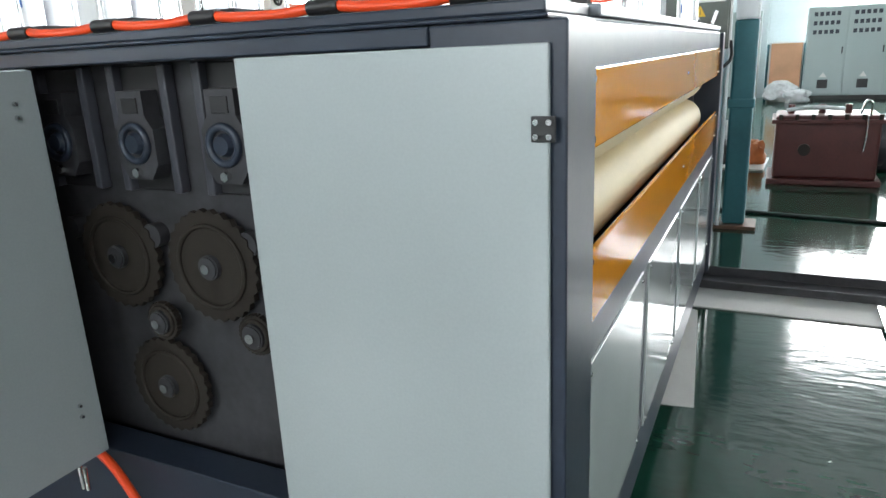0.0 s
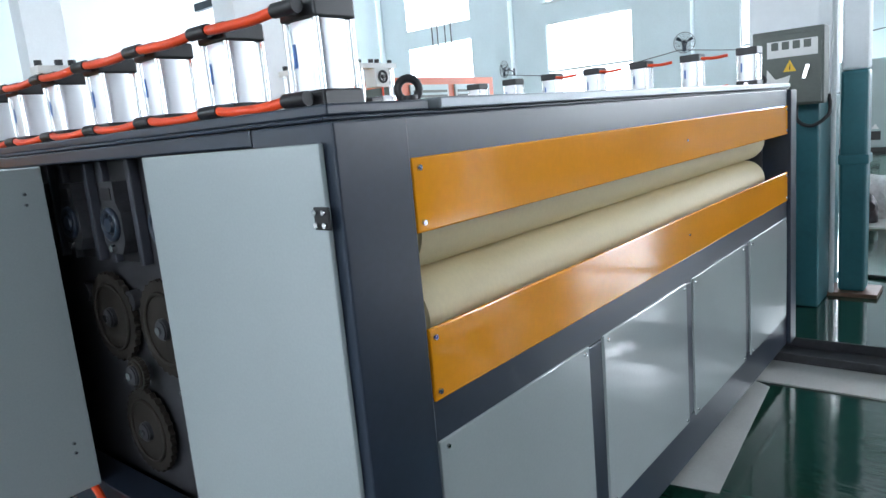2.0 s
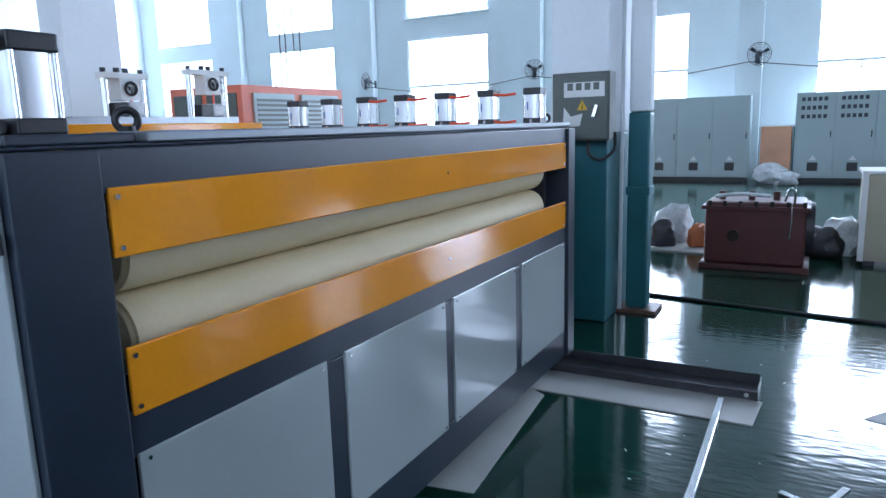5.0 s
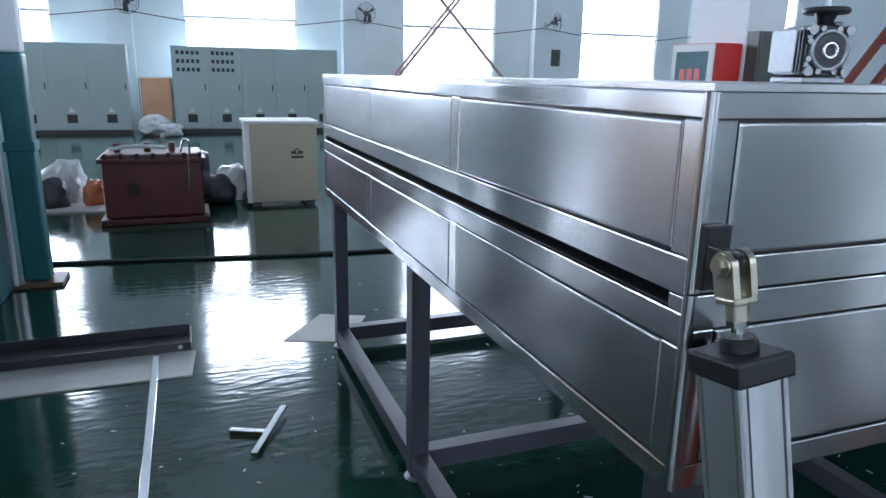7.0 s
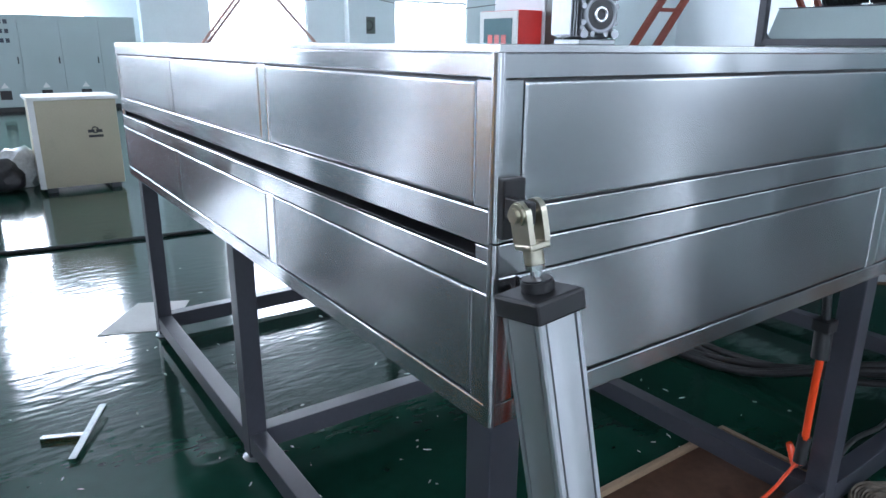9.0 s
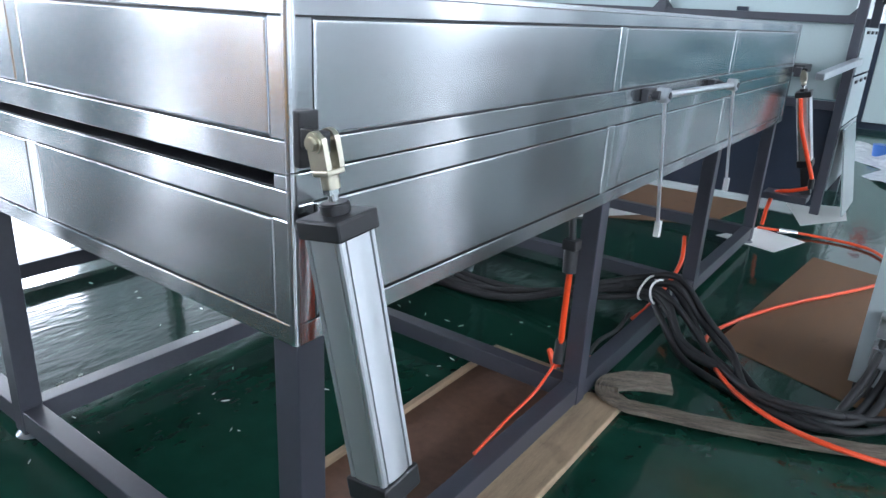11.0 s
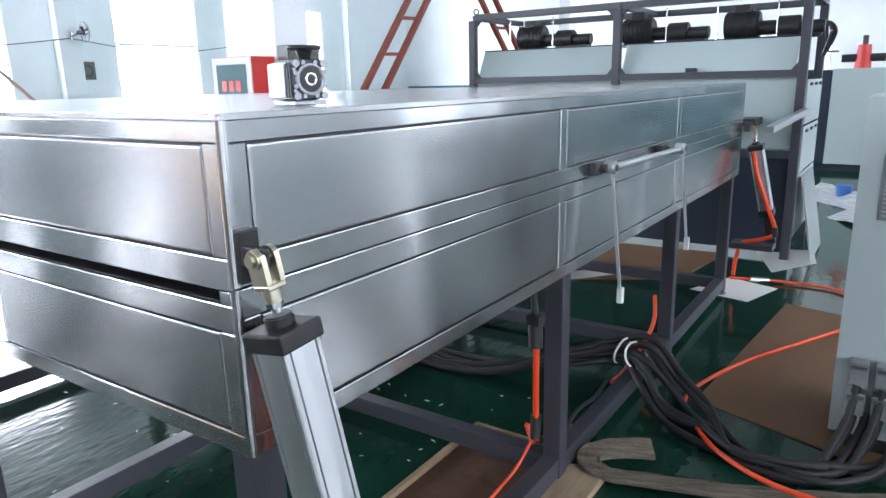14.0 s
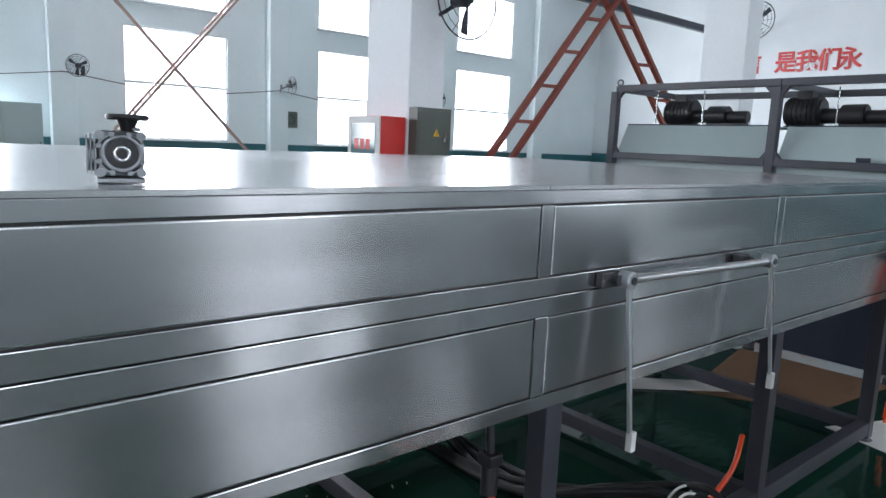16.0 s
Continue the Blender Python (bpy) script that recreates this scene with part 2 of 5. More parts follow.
def smooth_path(pts, n=8):
    pts = [Vector(p) for p in pts]
    out = []
    for i in range(len(pts) - 1):
        p0, p1, p2, p3 = pts[max(i - 1, 0)], pts[i], pts[i + 1], pts[min(i + 2, len(pts) - 1)]
        for k in range(n):
            t = k / n
            out.append(0.5 * (2 * p1 + (p2 - p0) * t + (2 * p0 - 5 * p1 + 4 * p2 - p3) * t * t + (3 * p1 - p0 - 3 * p2 + p3) * t ** 3))
    return out + [pts[-1]]


def sweep_bm(pts, r, seg=10, n=8, bm=None, flat=1.0):
    bm = bm or bmesh.new()
    path = smooth_path(pts, n) if n > 1 else [Vector(p) for p in pts]
    rings = []
    for i, p in enumerate(path):
        d = (path[min(i + 1, len(path) - 1)] - path[max(i - 1, 0)]).normalized()
        u = d.cross(Vector((0, 0, 1)))
        u = u.normalized() if u.length > 1e-3 else Vector((1, 0, 0))
        v = u.cross(d).normalized()
        rings.append([bm.verts.new(p + r * (math.cos(a) * u + flat * math.sin(a) * v)) for a in (2 * math.pi * k / seg for k in range(seg))])
    for a, b in zip(rings, rings[1:]):
        for k in range(seg):
            bm.faces.new((a[k], a[(k + 1) % seg], b[(k + 1) % seg], b[k]))
    bm.faces.new(rings[0])
    bm.faces.new(rings[-1])
    return bm


def tube(name, pts, r, material, parent, label="", seg=10, n=8, flat=1.0):
    return part(name, sweep_bm(pts, r, seg, n, None, flat), material, parent, label, True)


def beam_bm(a, b, w, h, bm=None, bevel=0.003, roll=0.0):
    bm = bm or bmesh.new()
    a, b = Vector(a), Vector(b)
    d = b - a
    m = Matrix.Translation((a + b) / 2) @ d.to_track_quat("Z", "Y").to_matrix().to_4x4() @ pose(0, 0, 0, 0, 0, roll) @ Matrix.Diagonal((w, h, d.length, 1))
    r = bmesh.ops.create_cube(bm, size=1, matrix=m)
    if bevel:
        bmesh.ops.bevel(bm, geom=list({e for v in r["verts"] for e in v.link_edges}), offset=bevel, segments=1, affect="EDGES")
    return bm


def beam(name, a, b, w, h, material, parent, label="", roll=0.0):
    return part(name, beam_bm(a, b, w, h, None, min(w, h) * 0.08, roll), material, parent, label)


def prism_bm(profile, x0, x1, axis="x", bm=None):
    bm = bm or bmesh.new()
    put = {"x": lambda a, b, c: (c, a, b), "y": lambda a, b, c: (a, c, b), "z": lambda a, b, c: (a, b, c)}[axis]
    lo = [bm.verts.new(put(a, b, x0)) for a, b in profile]
    hi = [bm.verts.new(put(a, b, x1)) for a, b in profile]
    bm.faces.new(lo)
    bm.faces.new(hi)
    for i in range(len(profile)):
        j = (i + 1) % len(profile)
        bm.faces.new((lo[i], lo[j], hi[j], hi[i]))
    return bm


def structure(name, bm, material, label, category="structure"):
    return tagged(finish(name, bm, material), label, category, kind="structure")


# the hall -----------------------------------------------------------
T = 0.25
structure("floor", box_bm(HALL_X0 - T, HALL_Y0 - T, -0.2, HALL_X1 + T, HALL_Y1 + T, 0.0, 0), M_FLOOR, "glossy dark green epoxy floor, worn and wet-looking", "floor")
structure("ground", box_bm(-300, -300, -0.6, 300, 300, -0.25, 0), mat("outdoor_concrete", (0.3, 0.3, 0.29), 0.9), "pale concrete yard outside the hall", "ground")
structure("ceiling", box_bm(HALL_X0 - T, HALL_Y0 - T, HALL_H, HALL_X1 + T, HALL_Y1 + T, HALL_H + 0.25, 0), M_CEIL, "plain pale hall ceiling", "ceiling")

SILL, LOW_TOP, HIGH_SILL, HIGH_TOP, DADO = 1.35, 4.36, 5.0, 7.2, 1.42


def long_wall(name, y0, y1, bays, tops, low=None):
    """A wall along x with the bays' window openings through it."""
    bm = bmesh.new()
    edge = HALL_X0 - T
    for bx in bays:
        box_bm(edge, y0, 0, bx, y1, HALL_H, 0, bm)
        z = 0
        for a, b in tops if low is None or bx in low else tops[1:]:
            box_bm(bx, y0, z, bx + WIN_W, y1, a, 0, bm)
            z = b
        box_bm(bx, y0, z, bx + WIN_W, y1, HALL_H, 0, bm)
        edge = bx + WIN_W
    box_bm(edge, y0, 0, HALL_X1 + T, y1, HALL_H, 0, bm)
    return structure(name, bm, M_WALL, "pale mint-white plastered hall wall with tall windows", "wall")


long_wall("wall_north", HALL_Y1, HALL_Y1 + T, BAYS[:8], [(SILL, LOW_TOP), (HIGH_SILL, HIGH_TOP)])
# south side is out of view; its upper openings are added for light
long_wall("wall_south", HALL_Y0 - T, HALL_Y0, BAYS[:8], [(1.4, 5.0), (5.5, 7.3)], BAYS[1:8:2])
structure("wall_east", box_bm(HALL_X1, HALL_Y0, 0, HALL_X1 + T, HALL_Y1, HALL_H, 0), M_WHITE, "white plastered end wall with red lettering", "wall")
structure("wall_west", box_bm(HALL_X0 - T, HALL_Y0, 0, HALL_X0, HALL_Y1, HALL_H, 0), M_WALL, "pale mint-white plastered end wall", "wall")
# teal dado, a thin skin proud of the plaster
structure("dado_north", box_bm(HALL_X0 + 0.01, HALL_Y1 - 0.012, 0.002, HALL_X1 - 0.01, HALL_Y1 - 0.002, SILL - 0.04, 0), M_TEAL, "teal painted dado along the wall foot", "dado")
structure("dado_east", box_bm(HALL_X1 - 0.012, HALL_Y0 + 0.01, 0.002, HALL_X1 - 0.002, HALL_Y1 - 0.02, DADO, 0), M_TEAL, "teal painted dado along the wall foot", "dado")
for sx, nm in ((-60, "backdrop_north"), (60, "backdrop_south")):
    yy = HALL_Y1 + 9 if nm.endswith("north") else HALL_Y0 - 9
    structure(nm, box_bm(-70, yy, -0.2, 80, yy + 0.1, 30, 0), M_SKY, "bright overcast sky outside the windows", "backdrop")


def window_unit(i, x0, z0, z1, transom, y, mull=2):
    w = tagged(new("window_%d" % i), "white-framed hall window, glare of daylight outside", "window", "hall windows", "structure")
    w.matrix_basis = pose(x0, y, z0)
    wd, h = WIN_W, z1 - z0
    for n, a, b in (("window_frame", (0, 0, 0), (wd, 0.06, 0.05)), ("window_frame", (0, 0, h - 0.05), (wd, 0.06, h)), ("window_frame", (0, 0, 0.05), (0.05, 0.06, h - 0.05)), ("window_frame", (wd - 0.05, 0, 0.05), (wd, 0.06, h - 0.05))):
        box(n, a, b, M_FRAME, w)
    if transom:
        box("transom", (0.05, 0.003, transom - z0 - 0.035), (wd - 0.05, 0.057, transom - z0 + 0.035), M_FRAME, w)
    for k in range(1, mull + 1):
        top = (transom - z0 - 0.035) if transom else h - 0.05
        xm = wd * k / (mull + 1)
        box("mullion", (xm - 0.018, 0.006, 0.05), (xm + 0.018, 0.054, top), M_FRAME, w)
    box("window_sill", (-0.06, -0.17, -0.04), (wd + 0.06, -0.004, 0.0), M_FRAME, w)
    return w


wi = 1
for bx in BAYS[2:8]:
    window_unit(wi, bx, SILL, LOW_TOP, 2.87, HALL_Y1 + 0.03)
    window_unit(wi + 1, bx, HIGH_SILL, HIGH_TOP, 0, HALL_Y1 + 0.03)
    wi += 2
for i, bx in enumerate(BAYS[1:9]):
    px = bx - (BAY - WIN_W) / 2
    structure("pilaster_%d" % (i + 1), box_bm(px - 0.3, HALL_Y1 - 0.32, 0, px + 0.3, HALL_Y1 - 0.014, HALL_H, 0.01), M_WALL, "pale plastered wall pilaster between windows", "pilaster")

# freestanding pillars, teal below and white above
for i, px in enumerate((-13.85, -7.55, -1.25, 5.07, 11.5)):
    structure("pillar_%d_base" % (i + 1), box_bm(px, 7.38, 0, px + 0.44, 8.12, 1.45, 0.012), M_TEAL, "square hall pillar, teal paint on its lower part", "pillar")
    structure("pillar_%d" % (i + 1), box_bm(px + 0.003, 7.383, 1.45, px + 0.437, 8.117, HALL_H, 0.012), M_WHITE, "white upper part of a square hall pillar", "pillar")

# roller haul-off machine --------------------------------------------
FX, EY, BY = -0.735, 3.04, 6.32      # front face, near end, far end
WX = -2.78                           # rear face
m1 = thing("roller_haul_off", -1.7, 4.7, 0, "graphite roller haul-off machine with orange guards and grey panels", "machine")


def m1box(name, lo, hi, material, label="", bevel=0.004):
    o = Vector((1.7, -4.7, 0))
    return part(name, box_bm(*(Vector(lo) + o), *(Vector(hi) + o), bevel), material, m1, label)


def m1part(name, bm, material, label="", smooth=False):
    bmesh.ops.translate(bm, verts=bm.verts, vec=Vector((1.7, -4.7, 0)))
    return part(name, bm, material, m1, label, smooth)


# corner posts and rails of the frame
for x0, x1 in ((-0.95, FX + 0.014), (WX, WX + 0.12)):
    for y0, y1 in ((EY, EY + 0.185), (BY - 0.12, BY)):
        m1box("corner_post", (x0, y0, 0.12), (x1, y1, 1.497), M_DARK)
m1box("top_front_rail", (FX - 0.12, EY + 0.187, 1.405), (FX - 0.004, BY - 0.122, 1.498), M_DARK)
m1box("mid_front_rail", (FX - 0.1, EY + 0.187, 0.822), (FX - 0.006, BY - 0.122, 0.93), M_DARK)
m1box("bottom_front_rail", (FX - 0.1, EY + 0.187, 0.12), (FX - 0.006, BY - 0.122, 0.3), M_DARK)
PAN = [(3.246, 3.91), (4.003, 4.675), (4.745, 5.415), (5.495, 6.175)]
for (a, b), (c, d) in zip(PAN, PAN[1:]):
    m1box("front_mullion", (FX - 0.08, b + 0.004, 0.302), (FX - 0.006, c - 0.004, 0.82), M_DARK)
for a, b in PAN:
    m1box("front_panel", (FX - 0.012, a, 0.282), (FX, b, 0.83), M_PANEL, "pale grey steel access panel", 0.003)
    for sy in (a + 0.025, b - 0.025):
        for sz in (0.3, 0.812):
            m1part("screw", cyl_bm((FX - 0.004, sy, sz), (FX + 0.004, sy, sz), 0.007, 0.005, 10), M_CHROME, "", True)
# orange guards
m1box("upper_guard", (FX - 0.011, 3.243, 1.27), (FX, 6.19, 1.418), M_ORANGE, "glossy orange upper guard strip", 0.004)
m1box("lower_guard", (FX - 0.011, 3.246, 0.918), (FX, 6.19, 1.074), M_ORANGE, "glossy orange lower guard strip", 0.004)
for z in (1.29, 1.398, 0.938, 1.054):
    for y in (3.262, 6.17):
        m1part("screw", cyl_bm((FX - 0.004, y, z), (FX + 0.005, y, z), 0.008, 0.006, 10), M_CHROME, "", True)
for z in (1.345, 1.0):
    m1part("screw", cyl_bm((FX - 0.004, 4.72, z), (FX + 0.004, 4.72, z), 0.006, 0.005, 10), M_CHROME, "", True)
# inner side plates and rollers
for y0, y1 in ((3.17, 3.21), (6.17, 6.2)):
    m1box("side_plate", (-2.6, y0, 0.3), (FX - 0.125, y1, 1.486), M_DARK2, "dark oily inner side plate")
m1box("rear_wall", (WX + 0.02, EY + 0.19, 0.14), (WX + 0.05, BY - 0.13, 1.46), M_DARK)
m1box("far_end_wall", (WX + 0.125, BY - 0.05, 0.14), (-0.955, BY - 0.02, 1.46), M_DARK)
m1box("inner_floor", (WX + 0.06, EY + 0.01, 0.14), (FX - 0.13, BY - 0.06, 0.2), M_DARK)
for i in range(6):
    cx = -0.895 - 0.295 * i
    m1part("upper_roller", cyl_bm((cx, 3.31, 1.26), (cx, 6.0, 1.26), 0.098, None, 40, None, 0.012), M_CREAM, "cream rubber-covered roller", True)
    m1part("lower_roller", cyl_bm((cx, 3.31, 1.06), (cx, 6.0, 1.06), 0.098, None, 40, None, 0.012), M_CREAM, "cream rubber-covered roller", True)
    for cz in (1.26, 1.06):
        m1part("roller_shaft", cyl_bm((cx, 3.14, cz), (cx, 6.16, cz), 0.03, None, 16), M_DARK2, "", True)
# near end: rails, closed door, opening, open door
m1box("end_top_rail", (WX + 0.122, EY, 1.465), (-0.952, EY + 0.1, 1.497), M_DARK)
m1box("end_bottom_rail", (WX + 0.122, EY + 0.004, 0.12), (-0.952, EY + 0.1, 0.49), M_DARK)
m1box("end_door_closed", (-1.35, EY - 0.014, 0.49), (-0.746, EY - 0.002, 1.463), M_GREYDOOR, "light grey powder-coated door, closed", 0.003)
m1box("hinge", (-0.773, EY - 0.02, 1.316), (-0.734, EY - 0.0145, 1.356), M_BLACK, "black hinge with four screws", 0.002)
for hx in (-0.764, -0.743):
    for hz in (1.325, 1.347):
        m1part("screw", cyl_bm((hx, EY - 0.026, hz), (hx, EY - 0.019, hz), 0.0048, 0.004, 10), M_CHROME, "", True)
m1box("end_door_open", (-1.96, EY - 0.64, 0.495), (-1.945, EY - 0.005, 1.46), M_GREYDOOR, "light grey powder-coated door, swung open", 0.003)
m1box("end_panel_rear", (WX + 0.122, EY - 0.01, 0.492), (-1.97, EY + 0.004, 1.463), M_GREYDOOR, "light grey end panel")
# lid plates on top
m1box("top_plate", (WX + 0.005, EY + 0.01, 1.499), (FX - 0.02, BY - 0.01, 1.507), M_DARK)
m1box("front_lid_strip", (FX - 0.2, 3.36, 1.508), (FX - 0.012, BY - 0.02, 1.532), mat("bare_grey_lid", (0.2, 0.22, 0.24), 0.35, 0.3), "bare grey lid strip")
for y0, y1 in ((3.07, 3.345), (6.02, 6.29)):
    m1box("cylinder_bed", (WX + 0.03, y0, 1.508), (FX - 0.21 if y0 > 5 else FX - 0.03, y1, 1.529), M_DARK)

# stainless oven -----------------------------------------------------
OX0, OX1, OY0, OY1, OZ0, OZ1 = 1.085, 5.42, 3.222, 6.09, 0.868, 1.496
oven = thing("stainless_oven", OX0, OY0, 0, "long brushed stainless steel oven box on grey legs", "oven")


def ov(name, lo, hi, material, label="", bevel=0.003):
    o = Vector((OX0, OY0, 0))
    return part(name, box_bm(*(Vector(lo) - o), *(Vector(hi) - o), bevel), material, oven, label)


rwave = random.Random(5)


def ov_sheet(name, lo, hi, axis, out, label, depth=0.003, material=M_STEEL, lip_depth=0.0022):
    """A thin panel whose shown face is slightly buckled, as bent sheet is. axis: the face's normal; out: +1 or -1 along it."""
    o = Vector((OX0, OY0, 0))
    lo, hi = Vector(lo) - o, Vector(hi) - o
    u, v = [k for k in range(3) if k != axis]
    face, back = (hi, lo) if out > 0 else (lo, hi)
    su, sv = hi[u] - lo[u], hi[v] - lo[v]
    # a folded lip runs round the sheet, then the face itself
    rim = (0.0, 0.0015, 0.003, 0.006)

    def steps(size):
        n = max(6, int(size / 0.05))
        return list(rim) + [0.03 + (size - 0.06) * k / n for k in range(n + 1)] + [size - q for q in reversed(rim)]

    us, vs = steps(su), steps(sv)
    nu, nv = len(us) - 1, len(vs) - 1
    terms = [(rwave.uniform(3, 8), rwave.uniform(3, 8), rwave.uniform(0, 6.3), rwave.uniform(0.25, 0.5)) for k in range(4)]
    bm = bmesh.new()
    grid = []
    for pu in us:
        row = []
        for pv in vs:
            e = min(pu, su - pu, pv, sv - pv)
            fade = max(0, min(1, (e - 0.016) / 0.15))
            lip = lip_depth * (-1 + min(1, e / 0.003) ** 0.5)
            h = sum(w * math.sin(p * pu + q * pv + f) for p, q, f, w in terms)
            c = [0, 0, 0]
            c[u], c[v], c[axis] = lo[u] + pu, lo[v] + pv, face[axis] + out * (depth * fade * (h - 0.6) + lip)
            row.append(bm.verts.new(c))
        grid.append(row)
    for i in range(nu):
        for j in range(nv):
            bm.faces.new((grid[i][j], grid[i + 1][j], grid[i + 1][j + 1], grid[i][j + 1]))
    edge = [grid[i][0] for i in range(nu)] + [grid[nu][j] for j in range(nv)] + [grid[i][nv] for i in range(nu, 0, -1)] + [grid[0][j] for j in range(nv, 0, -1)]
    low = []
    for w in edge:
        c = list(w.co)
        c[axis] = back[axis]
        low.append(bm.verts.new(c))
    for k in range(len(edge)):
        m = (k + 1) % len(edge)
        bm.faces.new((edge[k], edge[m], low[m], low[k]))
    bm.faces.new(low)
    return part(name, bm, material, oven, label, True)


SLOT0, SLOT1 = 1.162, 1.187
SEAM = 1.194
# backing bodies are near-black to put shade into panel gaps and slot
ov("lower_body", (OX0 + 0.012, OY0 + 0.012, OZ0), (OX1 - 0.012, OY1 - 0.012, SLOT0), M_DARK2)
ov("upper_body", (OX0 + 0.012, OY0 + 0.012, SLOT1), (OX1 - 0.012, OY1 - 0.012, OZ1 - 0.012), M_DARK2)
ov("slot_core", (OX0 + 0.14, OY0 + 0.05, SLOT0 + 0.001), (OX1 - 0.05, OY1 - 0.05, SLOT1 - 0.001), M_BLACK)
XP = [(1.137, 2.424), (2.472, 3.8), (3.85, 5.36)]
YP = [(3.274, 4.148), (4.202, 5.09), (5.14, 6.03)]
for z0, z1, pz0, pz1, nm in ((SLOT1, OZ1, 1.247, 1.446, "upper"), (OZ0, SLOT0, 0.91, 1.138, "lower")):
    for y, s in ((OY0, 1), (OY1, -1)):
        a, b = (y, y + 0.011) if s > 0 else (y - 0.011, y)
        ov(nm + "_rail", (OX0 + 0.0125, a, pz1), (OX1 - 0.001, b, z1 - 0.0125 if nm == "upper" else SEAM - 0.0015), M_STEEL2, "", 0.002)
        ov(nm + "_rail", (OX0 + 0.0125, a, z0 if nm == "lower" else SEAM + 0.0015), (OX1 - 0.001, b, pz0), M_STEEL2, "", 0.002)
        prev = OX0 + 0.0125
        for p, q in XP + [(OX1 - 0.001, 0)]:
            ov(nm + "_stile", (prev, a, pz0 + 0.0005), (p, b, pz1 - 0.0005), M_STEEL2)
            prev = q
        for p, q in XP:
            a2, b2 = (y + 0.0012, y + 0.0115) if s > 0 else (y - 0.0115, y - 0.0012)
            ov_sheet(nm + "_panel", (p + 0.004, a2, pz0 + 0.004), (q - 0.004, b2, pz1 - 0.004), 1, -s, "brushed stainless panel")
    if nm == "lower":
        pz1 = 1.109
    for x, s in ((OX0, 1), (OX1, -1)):
        a, b = (x, x + 0.011) if s > 0 else (x - 0.011, x)
        ov(nm + "_rail", (a, OY0 + 0.013, pz1), (b, OY1 - 0.013, z1 - 0.0125 if nm == "upper" else z1), M_STEEL2)
        ov(nm + "_rail", (a, OY0 + 0.013, z0), (b, OY1 - 0.013, pz0), M_STEEL2)
        prev = OY0 + 0.013
        for p, q in YP + [(OY1 - 0.013, 0)]:
            ov(nm + "_stile", (a, prev, pz0 + 0.0005), (b, p, pz1 - 0.0005), M_STEEL2)
            prev = q
        for p, q in YP:
            a2, b2 = (x + 0.0012, x + 0.0115) if s > 0 else (x - 0.0115, x - 0.0012)
            ov_sheet(nm + "_panel", (a2, p + 0.004, pz0 + 0.004), (b2, q - 0.004, pz1 - 0.004), 0, -s, "brushed stainless panel")
for z0, z1, nm in ((OZ0, SEAM - 0.0015, "lower"), (SEAM + 0.0015, OZ1 - 0.0125, "upper")):
    for y in (OY0 + 0.0125, OY1 - 0.0125):
        part(nm + "_corner", cyl_bm((0.0125, y - OY0, z0), (0.0125, y - OY0, z1), 0.0124, None, 28), M_STEEL2, oven, "", True)
# seam blocks that close the slot at the front
ov("slot_end", (OX0 + 0.0005, OY0 + 0.0125, SLOT0 + 0.0005), (OX0 + 0.1, OY0 + 0.046, SLOT1 - 0.0005), M_STEEL2, "", 0.001)
# top sheets with lap joints
xs = [OX0 + 0.002, 2.45, 3.83, OX1 - 0.002]
for a, b in zip(xs, xs[1:]):
    for c, d in ((OY0 + 0.002, 4.7), (4.704, OY1 - 0.002)):
        ov_sheet("top_sheet", (a + 0.002, c, OZ1 - 0.0115), (b - 0.002, d, OZ1), 2, 1, "brushed stainless roof sheet", 0.003, M_ROOF, 0.0012)
# legs and floor rails
LX = [1.085, 2.5, 3.965, 5.32]
LY = (3.25, 4.63, 5.99)
for x in LX:
    for y in LY:
        ov("leg", (x + 0.03, y, 0.02), (x + 0.1, y + 0.07, OZ0 - 0.001), M_LEG)
for y in LY:
    for a, b in zip(LX, LX[1:]):
        ov("floor_rail", (a + 0.101, y + 0.002, 0.04), (b + 0.029, y + 0.068, 0.12), M_LEG)
for x in LX:
    for a, b in ((LY[0] + 0.071, LY[1] - 0.001), (LY[1] + 0.071, LY[2] - 0.001)):
        ov("cross_rail", (x + 0.032, a, 0.04), (x + 0.098, b, 0.115), M_LEG)


class Kit:
    """A thing whose parts are given in the hall's own coordinates."""

    def __init__(self, name, at, label, category, group="", kind=""):
        self.at = Vector(at)
        self.ob = thing(name, *at, label, category, group, kind)

    def add(self, name, bm, material, label="", smooth=False, under=None):
        bmesh.ops.translate(bm, verts=bm.verts, vec=-self.at)
        return part(name, bm, material, under or self.ob, label, smooth)

    def box(self, name, lo, hi, material, label="", bevel=0.003, under=None):
        return self.add(name, box_bm(*lo, *hi, bevel), material, label, False, under)

    def cyl(self, name, a, b, r, material, label="", seg=20, r2=None, bevel=0.0, under=None):
        return self.add(name, cyl_bm(a, b, r, r2, seg, None, bevel), material, label, True, under)

    def tube(self, name, pts, r, material, label="", seg=10, n=8, flat=1.0, under=None):
        return self.add(name, sweep_bm(pts, r, seg, n, None, flat), material, label, True, under)

    def beam(self, name, a, b, w, h, material, label="", roll=0.0, under=None):
        return self.add(name, beam_bm(a, b, w, h, None, min(w, h) * 0.08, roll), material, label, False, under)


